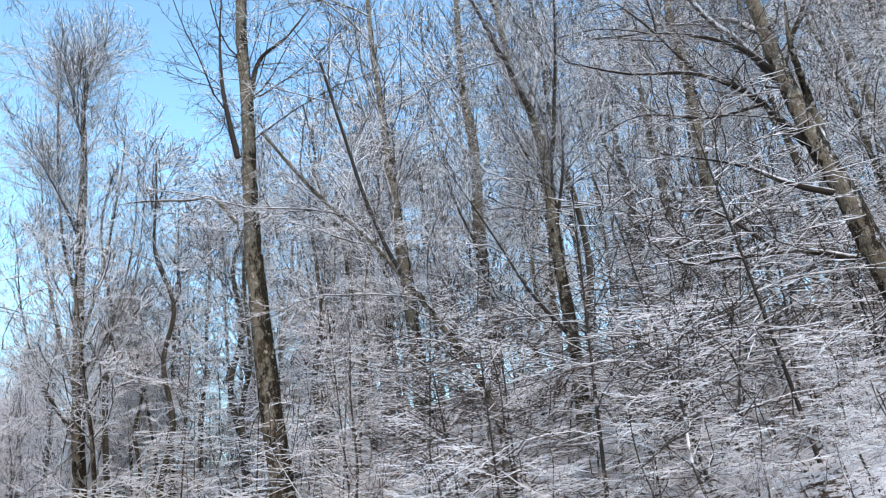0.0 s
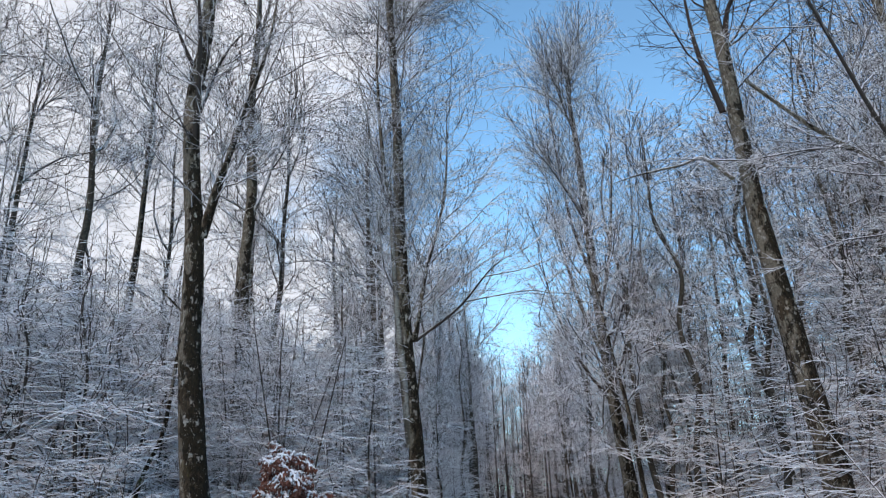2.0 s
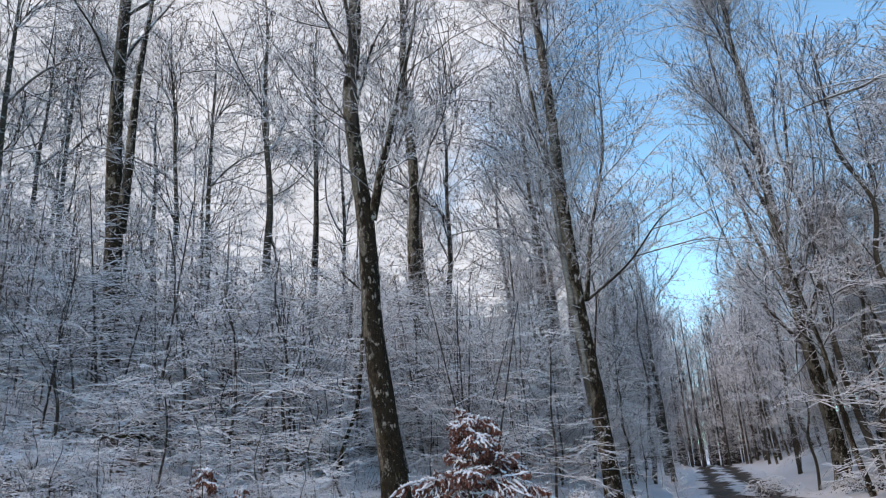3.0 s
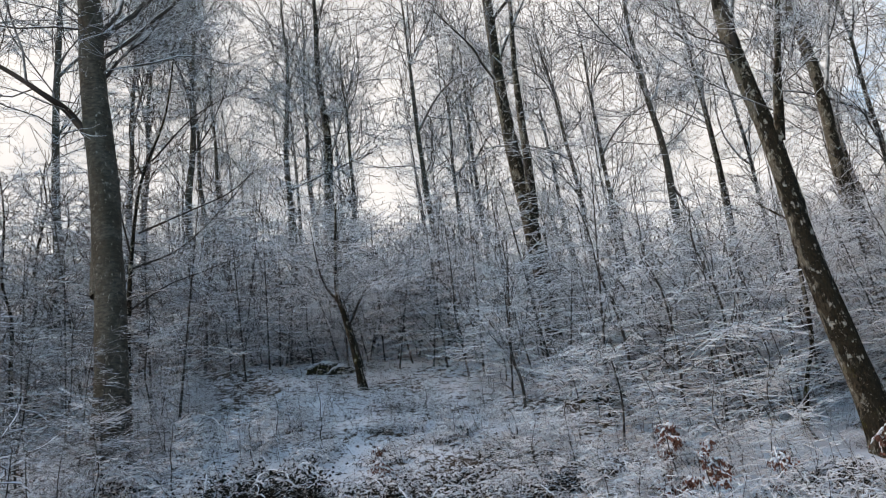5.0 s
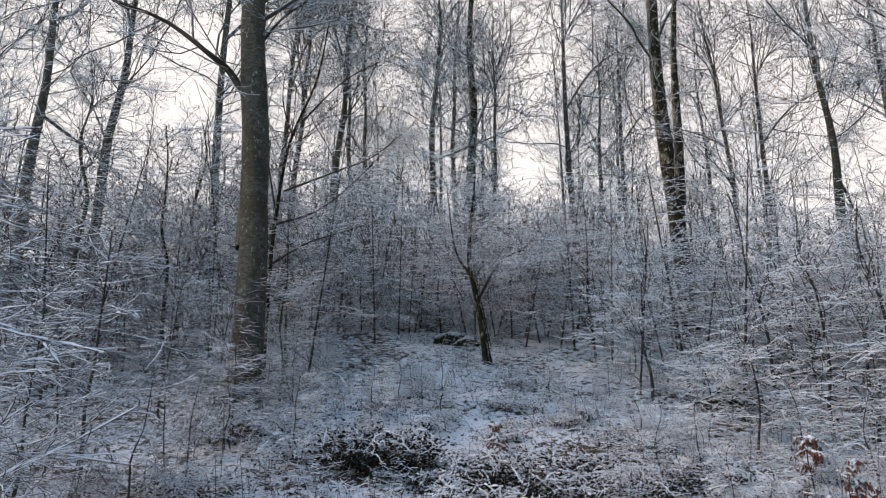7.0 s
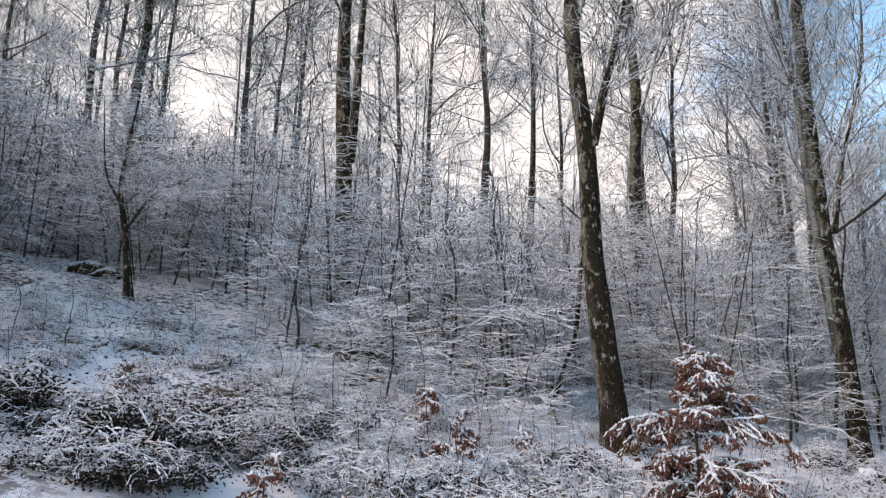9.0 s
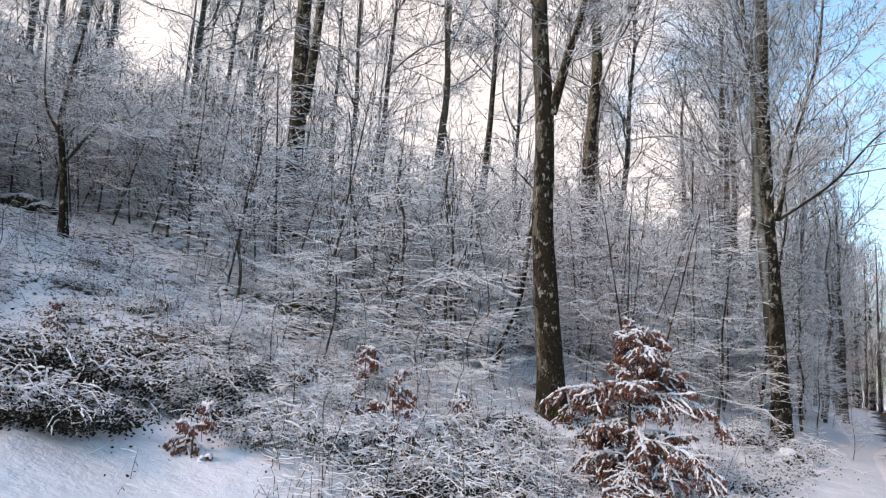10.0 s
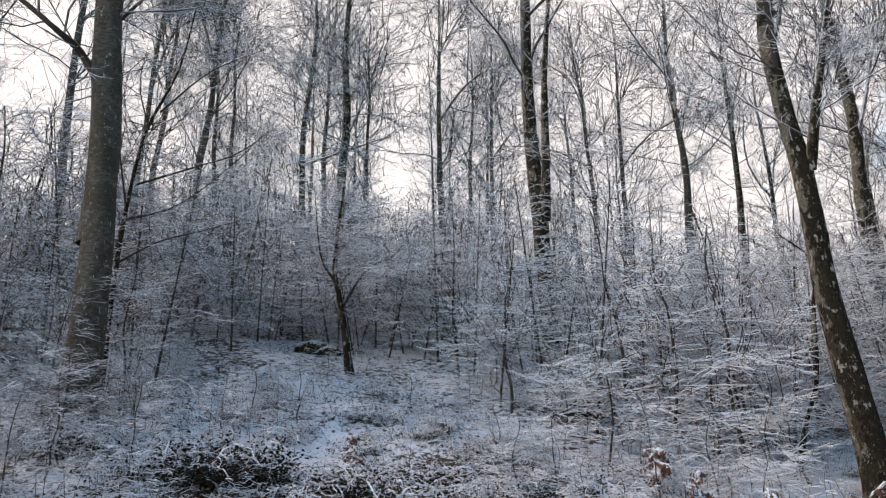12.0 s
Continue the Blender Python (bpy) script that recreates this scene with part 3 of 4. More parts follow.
def planted(az, d, turn=0.0, size=1.0, lean_x=0.0, lean_y=0.0, sink=0.05):
    p = spot(az, d)
    return pose(p.x, p.y, p.z - sink, lean_x, lean_y, turn) @ Matrix.Scale(size, 4)


def plant_all(kinds, places):
    """kinds: functions that build one tree at a pose; each is built at its first place and copied to the rest."""
    first = {}
    for which, m in places:
        if which in first:
            copy_thing(first[which], m)
        else:
            first[which] = kinds[which](m)


TALL = [lambda m, i=i: wood_tree("tall_beech_tree", "tall bare beech with rimed crown standing in the wood", "trees of the wood", 40 + i, (21, 19, 22, 17)[i], (0.27, 0.2, 0.23, 0.15)[i],
                                 (0.34, 0.3, 0.36, 0.25)[i], (96, 760, 2300), (2.0, 4.8), 50, 0.25, (10, 8, 9, 7)[i], 0.0098, m, [LIMB, FARTWIG]) for i in range(4)]
POLE = [lambda m, i=i: wood_tree("pole_beech_tree", "slim young beech with dense rimed branches", "young trees of the wood", 60 + i, (9, 11, 8, 12)[i], (0.075, 0.095, 0.065, 0.10)[i],
                                 (0.18, 0.25, 0.15, 0.22)[i], (44, 360, 1300), (1.2, 2.9), 56, 0.15, 4, 0.0092, m, [LIMB, FARTWIG], lean=0.7, limb_len=(0.18, 0.34), limb_angle=36) for i in range(4)]


def tall_places():
    rng = random.Random(3)
    out = []
    for az, d, kind, size, ly in ((12.2, 24, 0, 1.0, 0), (14.6, 26, 3, 0.9, 0), (21.6, 30, 3, 1.1, 0), (0.8, 26, 1, 0.9, -2), (4.4, 30, 2, 0.8, 1), (7.2, 33, 1, 0.85, 0), (-7.2, 33, 1, 0.8, 0), (-13.8, 30, 3, 1.0, 0), (-26.0, 28, 0, 0.9, 0), (-28.9, 30, 1, 1.0, 1),
                                  (-27.4, 32, 3, 1.1, 2), (-24.3, 27, 3, 0.8, 0), (-17.7, 27, 3, 1.1, -1), (-16.0, 31, 1, 0.8, 0), (-36.8, 27, 3, 1.2, 0), (-34.2, 33, 3, 1.0, 0),
                                  (-53.8, 24, 3, 1.25, 0), (-45.9, 22, 3, 1.15, 0), (-58.4, 23, 1, 1.0, -2), (-41.0, 28, 3, 1.1, 0), (-40.0, 30, 3, 1.1, 0), (-61.5, 27, 0, 0.9, 0),
                                  (45.7, 28, 3, 0.8, 0), (47.7, 27, 3, 0.75, 0), (49.9, 30, 3, 0.8, -2), (64.1, 22, 0, 0.9, -1), (-3.5, 29, 3, 1.0, 0), (-5.5, 27, 3, 0.9, -4),
                                  (19.0, 34, 1, 0.9, 0), (23.0, 36, 1, 0.85, 0), (27.0, 38, 3, 0.9, 0), (43.0, 40, 1, 0.75, 0)):
        p = planted(az, d, 0, 1)
        yaw = rng.uniform(0, 360)
        out.append((kind, Matrix.Translation(p.translation) @ pose(0, 0, 0, 0, ly, -az) @ pose(0, 0, 0, 0, 0, yaw) @ Matrix.Scale(size, 4)))
    for _ in range(5):
        az, d = rng.uniform(-72, 28), rng.uniform(32, 46)
        out.append((rng.choice((1, 2, 3, 3)), planted(az, d, rng.uniform(0, 360), rng.uniform(0.75, 1.05))))
    for _ in range(4):
        out.append((rng.choice((1, 2, 3)), planted(rng.uniform(11, 27), rng.uniform(24, 36), rng.uniform(0, 360), rng.uniform(0.75, 0.95))))
    for _ in range(20):
        az, d = rng.uniform(22, 47), rng.uniform(34, 60)
        if VIEW_GAP[0] - 1 < az < VIEW_GAP[1] - 1 and d < 70:
            continue
        out.append((rng.choice((1, 2, 3, 3)), planted(az, d, rng.uniform(0, 360), rng.uniform(0.5, 0.72))))
    for _ in range(16):
        az, d = rng.uniform(58, 108), rng.uniform(20, 42)
        out.append((rng.choice((0, 1, 2, 3)), planted(az, d, rng.uniform(0, 360), rng.uniform(0.75, 1.0))))
    return out


def pole_places():
    rng = random.Random(5)
    out = []
    for _ in range(34):
        out.append((rng.randrange(4), planted(rng.uniform(55, 108), rng.uniform(17, 30), rng.uniform(0, 360), rng.uniform(0.75, 1.1))))
    for _ in range(8):
        out.append((rng.randrange(4), planted(rng.uniform(-72, -46), rng.uniform(14, 20), rng.uniform(0, 360), rng.uniform(0.55, 0.75))))
    for _ in range(26):
        out.append((rng.randrange(4), planted(rng.uniform(11, 29), rng.uniform(20, 40), rng.uniform(0, 360), rng.uniform(0.5, 0.85))))
    for _ in range(20):
        out.append((rng.randrange(4), planted(rng.uniform(38, 57), rng.uniform(24, 42), rng.uniform(0, 360), rng.uniform(0.5, 0.85))))
    for _ in range(10):
        out.append((rng.randrange(4), planted(rng.uniform(36.5, 44), rng.uniform(38, 56), rng.uniform(0, 360), rng.uniform(0.8, 1.15))))
    for _ in range(20):
        out.append((rng.randrange(4), planted(rng.uniform(42, 58), rng.uniform(20, 36), rng.uniform(0, 360), rng.uniform(0.95, 1.3))))
    for _ in range(10):
        out.append((rng.randrange(4), planted(rng.uniform(-72, 14), rng.uniform(22, 36), rng.uniform(0, 360), rng.uniform(0.45, 0.72))))
    return out


def build_far_woods():
    """The wood that closes the valley past the trees one can tell apart, with an unseen part behind the camera."""
    rng = np.random.default_rng(9)
    # last 60 trees stand unseen behind the camera, added to hold back skylight
    az = np.concatenate([rng.uniform(26.5, 38.5, 110), rng.uniform(-75, 27, 50), rng.uniform(23, 47, 90), rng.uniform(55, 112, 110), rng.uniform(112, 285, 60)])
    d = np.concatenate([rng.uniform(58, 88, 110), rng.uniform(42, 75, 50), rng.uniform(48, 110, 90), rng.uniform(26, 60, 110), rng.uniform(30, 70, 60)])
    x, y = d * np.sin(np.radians(az)), d * np.cos(np.radians(az))
    v = -x * RP[1] + y * RP[0]
    keep = (np.abs(v - ROAD_MID) > 3.2) | (d > 57)
    x, y, d, az, v = x[keep], y[keep], d[keep], az[keep], v[keep]
    n = len(x)
    h = rng.uniform(13, 20, n)
    gap = np.exp(-((az - 33) / 8) ** 2)
    h = h * (1 - 0.28 * gap)
    u = np.linspace(0, 1, 6)
    root = np.stack([x, y, land(x, y) - 0.3], -1)
    sway = rng.normal(0, 0.5, (n, 2))
    lines = root[:, None] + np.stack([sway[:, :1] * u ** 2, sway[:, 1:] * u ** 2, h[:, None] * u], -1)
    radii = np.linspace(1, 0.08, 6)[None] * rng.uniform(0.07, 0.15, n)[:, None]
    g1 = shoots(rng, lines, radii, n * 38, (0.10, 0.97), (2.2, 4.6), 50, 0.3, 4, (0.007, 0.014), wander=0.15, short=0.35)
    g2 = shoots(rng, *g1, n * 230, (0.1, 1.0), (0.6, 1.9), 44, 0.05, 3, (0.008, 0.015), flat=0.5, short=0.4, level=0.3)
    me = wood_mesh("far_woods", [(lines, radii, 5, 0), (*g1, 3, 0), (*g2, 3, 1)], [LIMB, FARTWIG])
    tagged(new("far_woods", me), "distant rimed beech wood closing the valley, with unseen trees added behind to block light", "woods", kind="stuff")


build_far_woods()
plant_all(TALL, tall_places())
plant_all(POLE, pole_places())

# ---------------------------------------------------------------- saplings of the slope


def snow_on(rng, lines, radii, fat):
    """Ridges of snow that lie along the upper side of branches."""
    k = lines.shape[1] * 3 - 2
    u = np.linspace(0, lines.shape[1] - 1, k)
    j = np.minimum(u.astype(int), lines.shape[1] - 2)
    w = u - j
    lines = lines[:, j] * (1 - w)[None, :, None] + lines[:, j + 1] * w[None, :, None]
    radii = radii[:, j] * (1 - w) + radii[:, j + 1] * w
    n = len(lines)
    lines = lines + rng.normal(0, 0.3 * fat, lines.shape)
    r = fat * rng.uniform(0.05, 1.5, (n, k)) * rng.uniform(0.5, 1.2, (n, 1))
    r[:, 0] *= 0.4
    r[:, -1] *= 0.45
    return lines + np.array([0, 0, 1.0]) * (radii + r * 0.45)[..., None], r


def sapling(seed, height, m, fat=1.0, fine=None, laden=False):
    rng = np.random.default_rng(seed)
    thing = tagged(new("beech_sapling"), "thin beech sapling, its level sprays white with rime", "sapling", "saplings of the slope")
    x, y, pts = 0.0, 0.0, [Vector((0, 0, -0.1))]
    for i in range(1, 7):
        x, y = x + rng.normal(0, 0.09), y + rng.normal(0, 0.09)
        pts.append(Vector((x, y, height * i / 6)))
    line = resample(pts, 16)
    rad = np.linspace(0.012 + 0.006 * height, 0.008, 16)
    part("stem", wood_mesh("stem", [(line[None], rad[None], 6, 0)], [LIMB]), thing)
    g1 = shoots(rng, line[None], rad[None], int(7.5 * height), (0.12, 1.0), (0.34 * height, 0.58 * height), 60, -0.1, 8, (0.0052, 0.0062), wander=0.1, short=0.7, level=0.3, curve=0.55)
    g2 = shoots(rng, *g1, int(66 * height), (0.1, 1.0), (0.35, 1.05), 44, -0.08, 5, (0.0045, 0.0078 * fat), flat=0.9, wander=0.18, short=0.45, level=0.66, curve=0.75)
    g3 = shoots(rng, *g2, int(170 * height), (0.05, 1.0), (0.12, 0.36), 44, -0.05, 3, (0.004, 0.0064 * fat), flat=0.85, short=0.3, level=0.55, wander=0.24, curve=0.7)
    part("crown", wood_mesh("crown", [(*g1, 4, 0), (*g2, 3, 1), (*g3, 3, 1)], [LIMB, fine or SPRAY]), thing, "level sprays of rimed twigs")
    if laden:
        ridges = [(*snow_on(rng, *g1, 0.0075), 4, 0), (*snow_on(rng, g2[0][:, ::2], g2[1][:, ::2], 0.0062), 3, 0)]
        part("snow", wood_mesh("snow", ridges, [SNOWCAP]), thing, "thin ridges of snow along the branches", kind="stuff")
    thing.matrix_basis = m
    return thing


SAPLING = [lambda m, i=i: sapling(80 + i, (3.2, 4.2, 5.2, 3.6, 4.8, 5.8, 2.4, 3.6, 2.8, 4.6, 3.5, 4.6)[i], m, (1, 1, 1, 1, 1, 1, 1, 1.2, 1.25, 0.9, 0.9, 0.9)[i], BROWNTWIG if i > 8 else SPRAY, i == 11) for i in range(12)]


def sapling_places():
    rng = random.Random(8)
    out = []
    # a slim many-branched one beside the large trunk, and one that reaches out over the slope
    for az, d, k, size in ((-43.6, 10.9, 10, 0.6), (-42.2, 10.8, 10, 0.55), (-44.6, 11.0, 9, 0.45), (-43.0, 10.6, 6, 0.6), (-41.4, 11.0, 10, 0.5), (-45.4, 10.4, 10, 0.5), (-1.5, 13.3, 7, 1.05), (2.6, 13.6, 7, 1.1), (-6.5, 12.2, 8, 0.8), (-9.5, 12.8, 8, 0.75), (0.5, 11.6, 8, 0.7), (-3.5, 11.2, 8, 0.6), (4.5, 12.3, 8, 0.8), (-13, 14.2, 7, 0.9), (-62, 9.2, 7, 0.9), (-52, 8.6, 8, 0.9), (56, 6.9, 8, 0.5), (-4.5, 14.0, 1, 1.0), (-47.5, 9.5, 2, 0.9), (-53.0, 9.0, 1, 0.9), (-63.5, 8.6, 1, 0.8), (-50, 8.3, 0, 1.0), (-46, 9.0, 3, 0.9), (-44, 10.2, 6, 0.9), (-39, 10, 6, 0.8), (-61, 10.5, 5, 0.9), (-54.5, 11.5, 4, 1.0), (58.4, 14, 5, 0.7), (70, 12, 4, 0.6), (79, 12, 1, 0.6), (88, 12, 2, 0.5), (-65.5, 6.4, 11, 0.95), (-69, 5.8, 11, 0.9), (-60.5, 7.6, 11, 0.7), (-56.5, 8.4, 11, 0.6), (-63, 8.2, 11, 0.85), (-52.5, 9.4, 11, 0.7), (57, 6.6, 6, 0.6), (53.5, 7.0, 6, 0.55), (61, 7.0, 6, 0.7), (66, 8, 3, 0.6), (73, 8.5, 3, 0.7), (83, 8, 0, 0.7), (93, 8, 0, 0.7)):
        out.append((rng.choice((9, 10, 6)) if az < -44 and k < 11 else k, planted(az, d, rng.uniform(0, 360), size * (0.75 if az < -44 and d < 9.6 and k < 11 else 1))))
    tries = 0
    for _ in range(20):
        out.append((rng.choice((8, 8, 6)), planted(rng.uniform(-17, 8), rng.uniform(8.6, 12), rng.uniform(0, 360), rng.uniform(0.35, 0.6))))
    for _ in range(10):
        out.append((rng.choice((6, 10)), planted(rng.uniform(-36, -20), rng.uniform(9.5, 16), rng.uniform(0, 360), rng.uniform(0.2, 0.4))))
    for _ in range(16):
        out.append((6, planted(rng.choice((rng.uniform(-42, -28), rng.uniform(-21, -12))), rng.uniform(10.5, 15.5), rng.uniform(0, 360), rng.uniform(0.45, 0.8))))
    while len(out) < 226 and tries < 5000:
        tries += 1
        az = rng.uniform(-66, 23)
        near = 13.5 if az > -38 else 12.0
        if az > 6:
            near = 16
        d = near + (28 - near) * rng.random() ** 1.1
        if -31 < az < -17 and d < 17.8:
            continue
        k = rng.randrange(7)
        k = (9, 10, 1, 2, 4, 5, 3)[k]
        out.append((9 if az < -46 else k, planted(az, d, rng.uniform(0, 360), rng.uniform(0.8, 1.15))))
    for _ in range(34):
        az, d = rng.uniform(54, 107), rng.uniform(9.5, 19)
        out.append((rng.choice((9, 10)), planted(az, d, rng.uniform(0, 360), rng.uniform(0.045, 0.065) * d)))
    for _ in range(18):
        out.append((rng.choice((6, 10)), planted(rng.uniform(76, 104), rng.uniform(6.8, 11), rng.uniform(0, 360), rng.uniform(0.45, 0.8))))
    for _ in range(12):
        az, d = rng.uniform(22, 30), rng.uniform(18, 34)
        out.append((rng.randrange(7), planted(az, d, rng.uniform(0, 360), rng.uniform(0.5, 0.8))))
    return out


plant_all(SAPLING, sapling_places())


def build_thicket(seed, label, n, az, d, h, keep_off=4.4, left=2.0, fine=None, fat=1.0):
    """Young growth too dense to tell one stem from the next."""
    rng = np.random.default_rng(seed)
    a, r = np.radians(rng.uniform(*az, n)), rng.uniform(*d, n)
    x, y = r * np.sin(a), r * np.cos(a)
    v = -x * RP[1] + y * RP[0]
    ok = (v > left) | (v < -keep_off)
    x, y = x[ok], y[ok]
    n = len(x)
    hh = rng.uniform(*h, n)
    u = np.linspace(0, 1, 6)
    sway = rng.normal(0, 0.5, (n, 2))
    lines = np.stack([x, y, land(x, y) - 0.1], -1)[:, None] + np.stack([sway[:, :1] * u, sway[:, 1:] * u, hh[:, None] * u], -1)
    radii = np.linspace(1, 0.25, 6)[None] * (0.010 + 0.0045 * hh)[:, None]
    g1 = shoots(rng, lines, radii, n * 26, (0.06, 1.0), (1.2, 2.7), 66, 0.0, 5, (0.005, 0.0085 * fat), wander=0.1, short=0.65, level=0.3)
    g2 = shoots(rng, *g1, n * 110, (0.1, 1.0), (0.45, 1.3), 42, -0.05, 4, (0.005, 0.0115 * fat), flat=0.85, short=0.4, wander=0.2, level=0.62, curve=0.8)
    g3 = shoots(rng, *g2, n * 100, (0.1, 1.0), (0.2, 0.65), 42, 0.0, 3, (0.005, 0.0105 * fat), flat=0.8, short=0.3, level=0.6)
    me = wood_mesh("thicket", [(lines, radii, 4, 0), (*g1, 3, 0), (*g2, 3, 1), (*g3, 3, 1)], [LIMB, fine or SPRAY])
    tagged(new("thicket", me), label, "thicket", kind="stuff")


build_thicket(31, "dense rimed young growth high on the snowy slope", 200, (-70, 14), (18, 38), (2.6, 5.6))
build_thicket(36, "tangle of rimed beech sprays across the slope", 40, (-17, 20), (13.6, 22), (3.2, 5.2), fat=0.66)
build_thicket(37, "tangle of brown rimed sprays round the large beech", 40, (-66, -33), (12.8, 22), (3.0, 5.0), fine=BROWNTWIG, fat=0.8)
build_thicket(38, "rimed sprays closing the top of the clearing", 26, (-34, -15), (18, 25), (3.0, 4.6), fat=0.85)
build_thicket(32, "rimed young growth beside the far stretch of track", 90, (12, 30), (19, 46), (2.5, 6.0))
build_thicket(34, "rimed young growth crowding the bank", 50, (58, 106), (9.5, 26), (1.6, 4.2), fine=BROWNTWIG, fat=0.85)
build_thicket(39, "dark bare young growth crowding the bank", 30, (58, 106), (9.0, 22), (1.6, 4.4), fine=BARETWIG, fat=0.75)
build_thicket(35, "rimed young growth where the track bends out of sight", 60, (26, 40), (60, 76), (3.0, 6.5), 0.0, 0.0)
build_thicket(33, "rimed young growth on the bank beyond the track", 125, (33, 60), (17, 62), (2.5, 7.0))

# ---------------------------------------------------------------- bushes and undergrowth


def leaves_mesh(name, rng, points, size, mats, droop=0.7):
    """Folded pointed leaves hanging at the points."""
    n = len(points)
    a = rng.uniform(0, 2 * math.pi, n)
    d = unit(np.stack([np.cos(a), np.sin(a), -droop + rng.normal(0, 0.35, n)], -1))
    s = unit(np.cross(d, rng.normal(size=(n, 3))))
    u = np.cross(s, d)
    ln = rng.uniform(0.7, 1.2, n)[:, None] * size
    w = ln * 0.30
    p = points
    mid = p + d * ln * 0.5 - u * ln * 0.10
    v = np.stack([p, p + d * ln * 0.45 + s * w + u * ln * 0.04, p + d * ln, p + d * ln * 0.45 - s * w + u * ln * 0.04, mid], 1).reshape(-1, 3)
    b = (np.arange(n) * 5)[:, None]
    f = np.concatenate([b + (0, 1, 4), b + (1, 2, 4), b + (2, 3, 4), b + (3, 0, 4)])
    return mesh_of(name, v, f, 3, mats)


def along(rng, lines, count, span=(0.15, 1.0), spread=0.02):
    n, k, _ = lines.shape
    i = rng.integers(0, n, count)
    f = rng.uniform(span[0], span[1], count) * (k - 1)
    j = np.minimum(f.astype(int), k - 2)
    w = (f - j)[:, None]
    return lines[i, j] * (1 - w) + lines[i, j + 1] * w + rng.normal(0, spread, (count, 3))


def copper_beech(name, label, seed, height, branches, leaf, m):
    """A young beech that has kept its withered leaves, its tiers of branches bowed under snow."""
    rng = np.random.default_rng(seed)
    thing = tagged(new(name), label, "shrub")
    stem = resample([Vector((0, 0, -0.05)), Vector((0.02, 0.02, height * 0.35)), Vector((-0.03, 0.01, height * 0.7)), Vector((0.02, 0, height))], 14)
    rad = np.linspace(0.012 * height, 0.004, 14)
    part("stem", wood_mesh("stem", [(stem[None], rad[None], 7, 0)], [LIMB]), thing)
    for b in range(branches):
        t = 0.10 + 0.87 * ((b * 0.618 + 0.11 * rng.random()) % 1.0)
        reach = height * (0.07 + 0.34 * math.sin(math.pi * min(0.98, max(0.12, t)) ** 0.8)) * rng.choice((0.5, 0.75, 0.95, 1.2)) * rng.uniform(0.85, 1.1) * (1.2 - 0.55 * t)
        ang = rng.uniform(0, 2 * math.pi)
        p0 = np.array([np.interp(t * 13, np.arange(14), stem[:, c]) for c in range(3)])
        out = np.array([math.cos(ang), math.sin(ang), 0])
        rise, sag = 0.30 + 0.35 * t, 0.50 + 0.35 * (1 - t)
        main = np.array([p0 + out * reach * u + np.array([0, 0, reach * (rise * u - sag * u * u)]) for u in np.linspace(0, 1, 8)])[None]
        main[:, 1:] += np.cumsum(rng.normal(0, 0.02, (1, 7, 3)), axis=1)
        mr = np.linspace(0.007, 0.003, 8)[None]
        g2 = shoots(rng, main, mr, max(6, int(30 * reach)), (0.12, 1.0), (0.22 * reach + 0.06, 0.5 * reach + 0.1), 50, -0.75, 6, (0.005, 0.003), flat=0.75, wander=0.14, short=0.5, curve=0.4)
        g3 = shoots(rng, *g2, max(10, int(60 * reach)), (0.1, 1.0), (0.06, 0.2), 48, -0.5, 4, (0.005, 0.002), flat=0.6, wander=0.2, curve=0.4)
        arm = part("branch", wood_mesh("branch", [(main, mr, 5, 0), (*g2, 3, 0), (*g3, 3, 0)], [LIMB]), thing)
        count = max(40, int(reach * 560))
        pts = np.concatenate([along(rng, g2[0], count // 2, spread=0.015), along(rng, g3[0], count, spread=0.012)])
        pts[:, 2] -= rng.uniform(0.0, 0.025, len(pts))
        part("leaves", leaves_mesh("leaves", rng, pts, leaf, [COPPER], 1.6), arm, "withered reddish-brown leaves", kind="stuff")
        groups = [(*snow_on(rng, main, mr, 0.015), 5, 0), (*snow_on(rng, *g2, 0.014), 5, 0), (*snow_on(rng, g3[0][::2], g3[1][::2], 0.009), 4, 0)]
        me = wood_mesh("snow", groups, [SNOWCAP])
        me.polygons.foreach_set("use_smooth", np.ones(len(me.polygons), dtype=bool))
        part("snow", me, arm, "ridges of fresh snow", kind="stuff")
    thing.matrix_basis = m
    return thing


copper_beech("young_copper_leaved_beech", "snow-laden young beech with withered reddish-brown leaves", 101, 2.4, 50, 0.047, planted(15.7, 9.9, 40, 0.98))
copper_beech("leafy_beech_seedling", "small snowy beech seedling holding a few brown leaves", 102, 0.95, 9, 0.045, planted(-1.0, 8.9, 10))
copper_beech("leafy_beech_seedling", "low beech seedling with brown leaves poking from snow", 103, 0.6, 6, 0.045, planted(-14.5, 7.9, 70))
copper_beech("leafy_beech_seedling", "snowy beech seedling with reddish leaves on the slope", 104, 0.6, 5, 0.042, planted(-24.0, 10.4, 30))
copper_beech("leafy_beech_seedling", "spindly beech seedling with frosted brown leaves", 105, 1.0, 7, 0.042, planted(-3.2, 9.8, 50))
copper_beech("leafy_beech_seedling", "thin snowy seedling with pinkish-brown leaves beside brambles", 106, 0.85, 7, 0.042, planted(3.6, 9.6, 80))


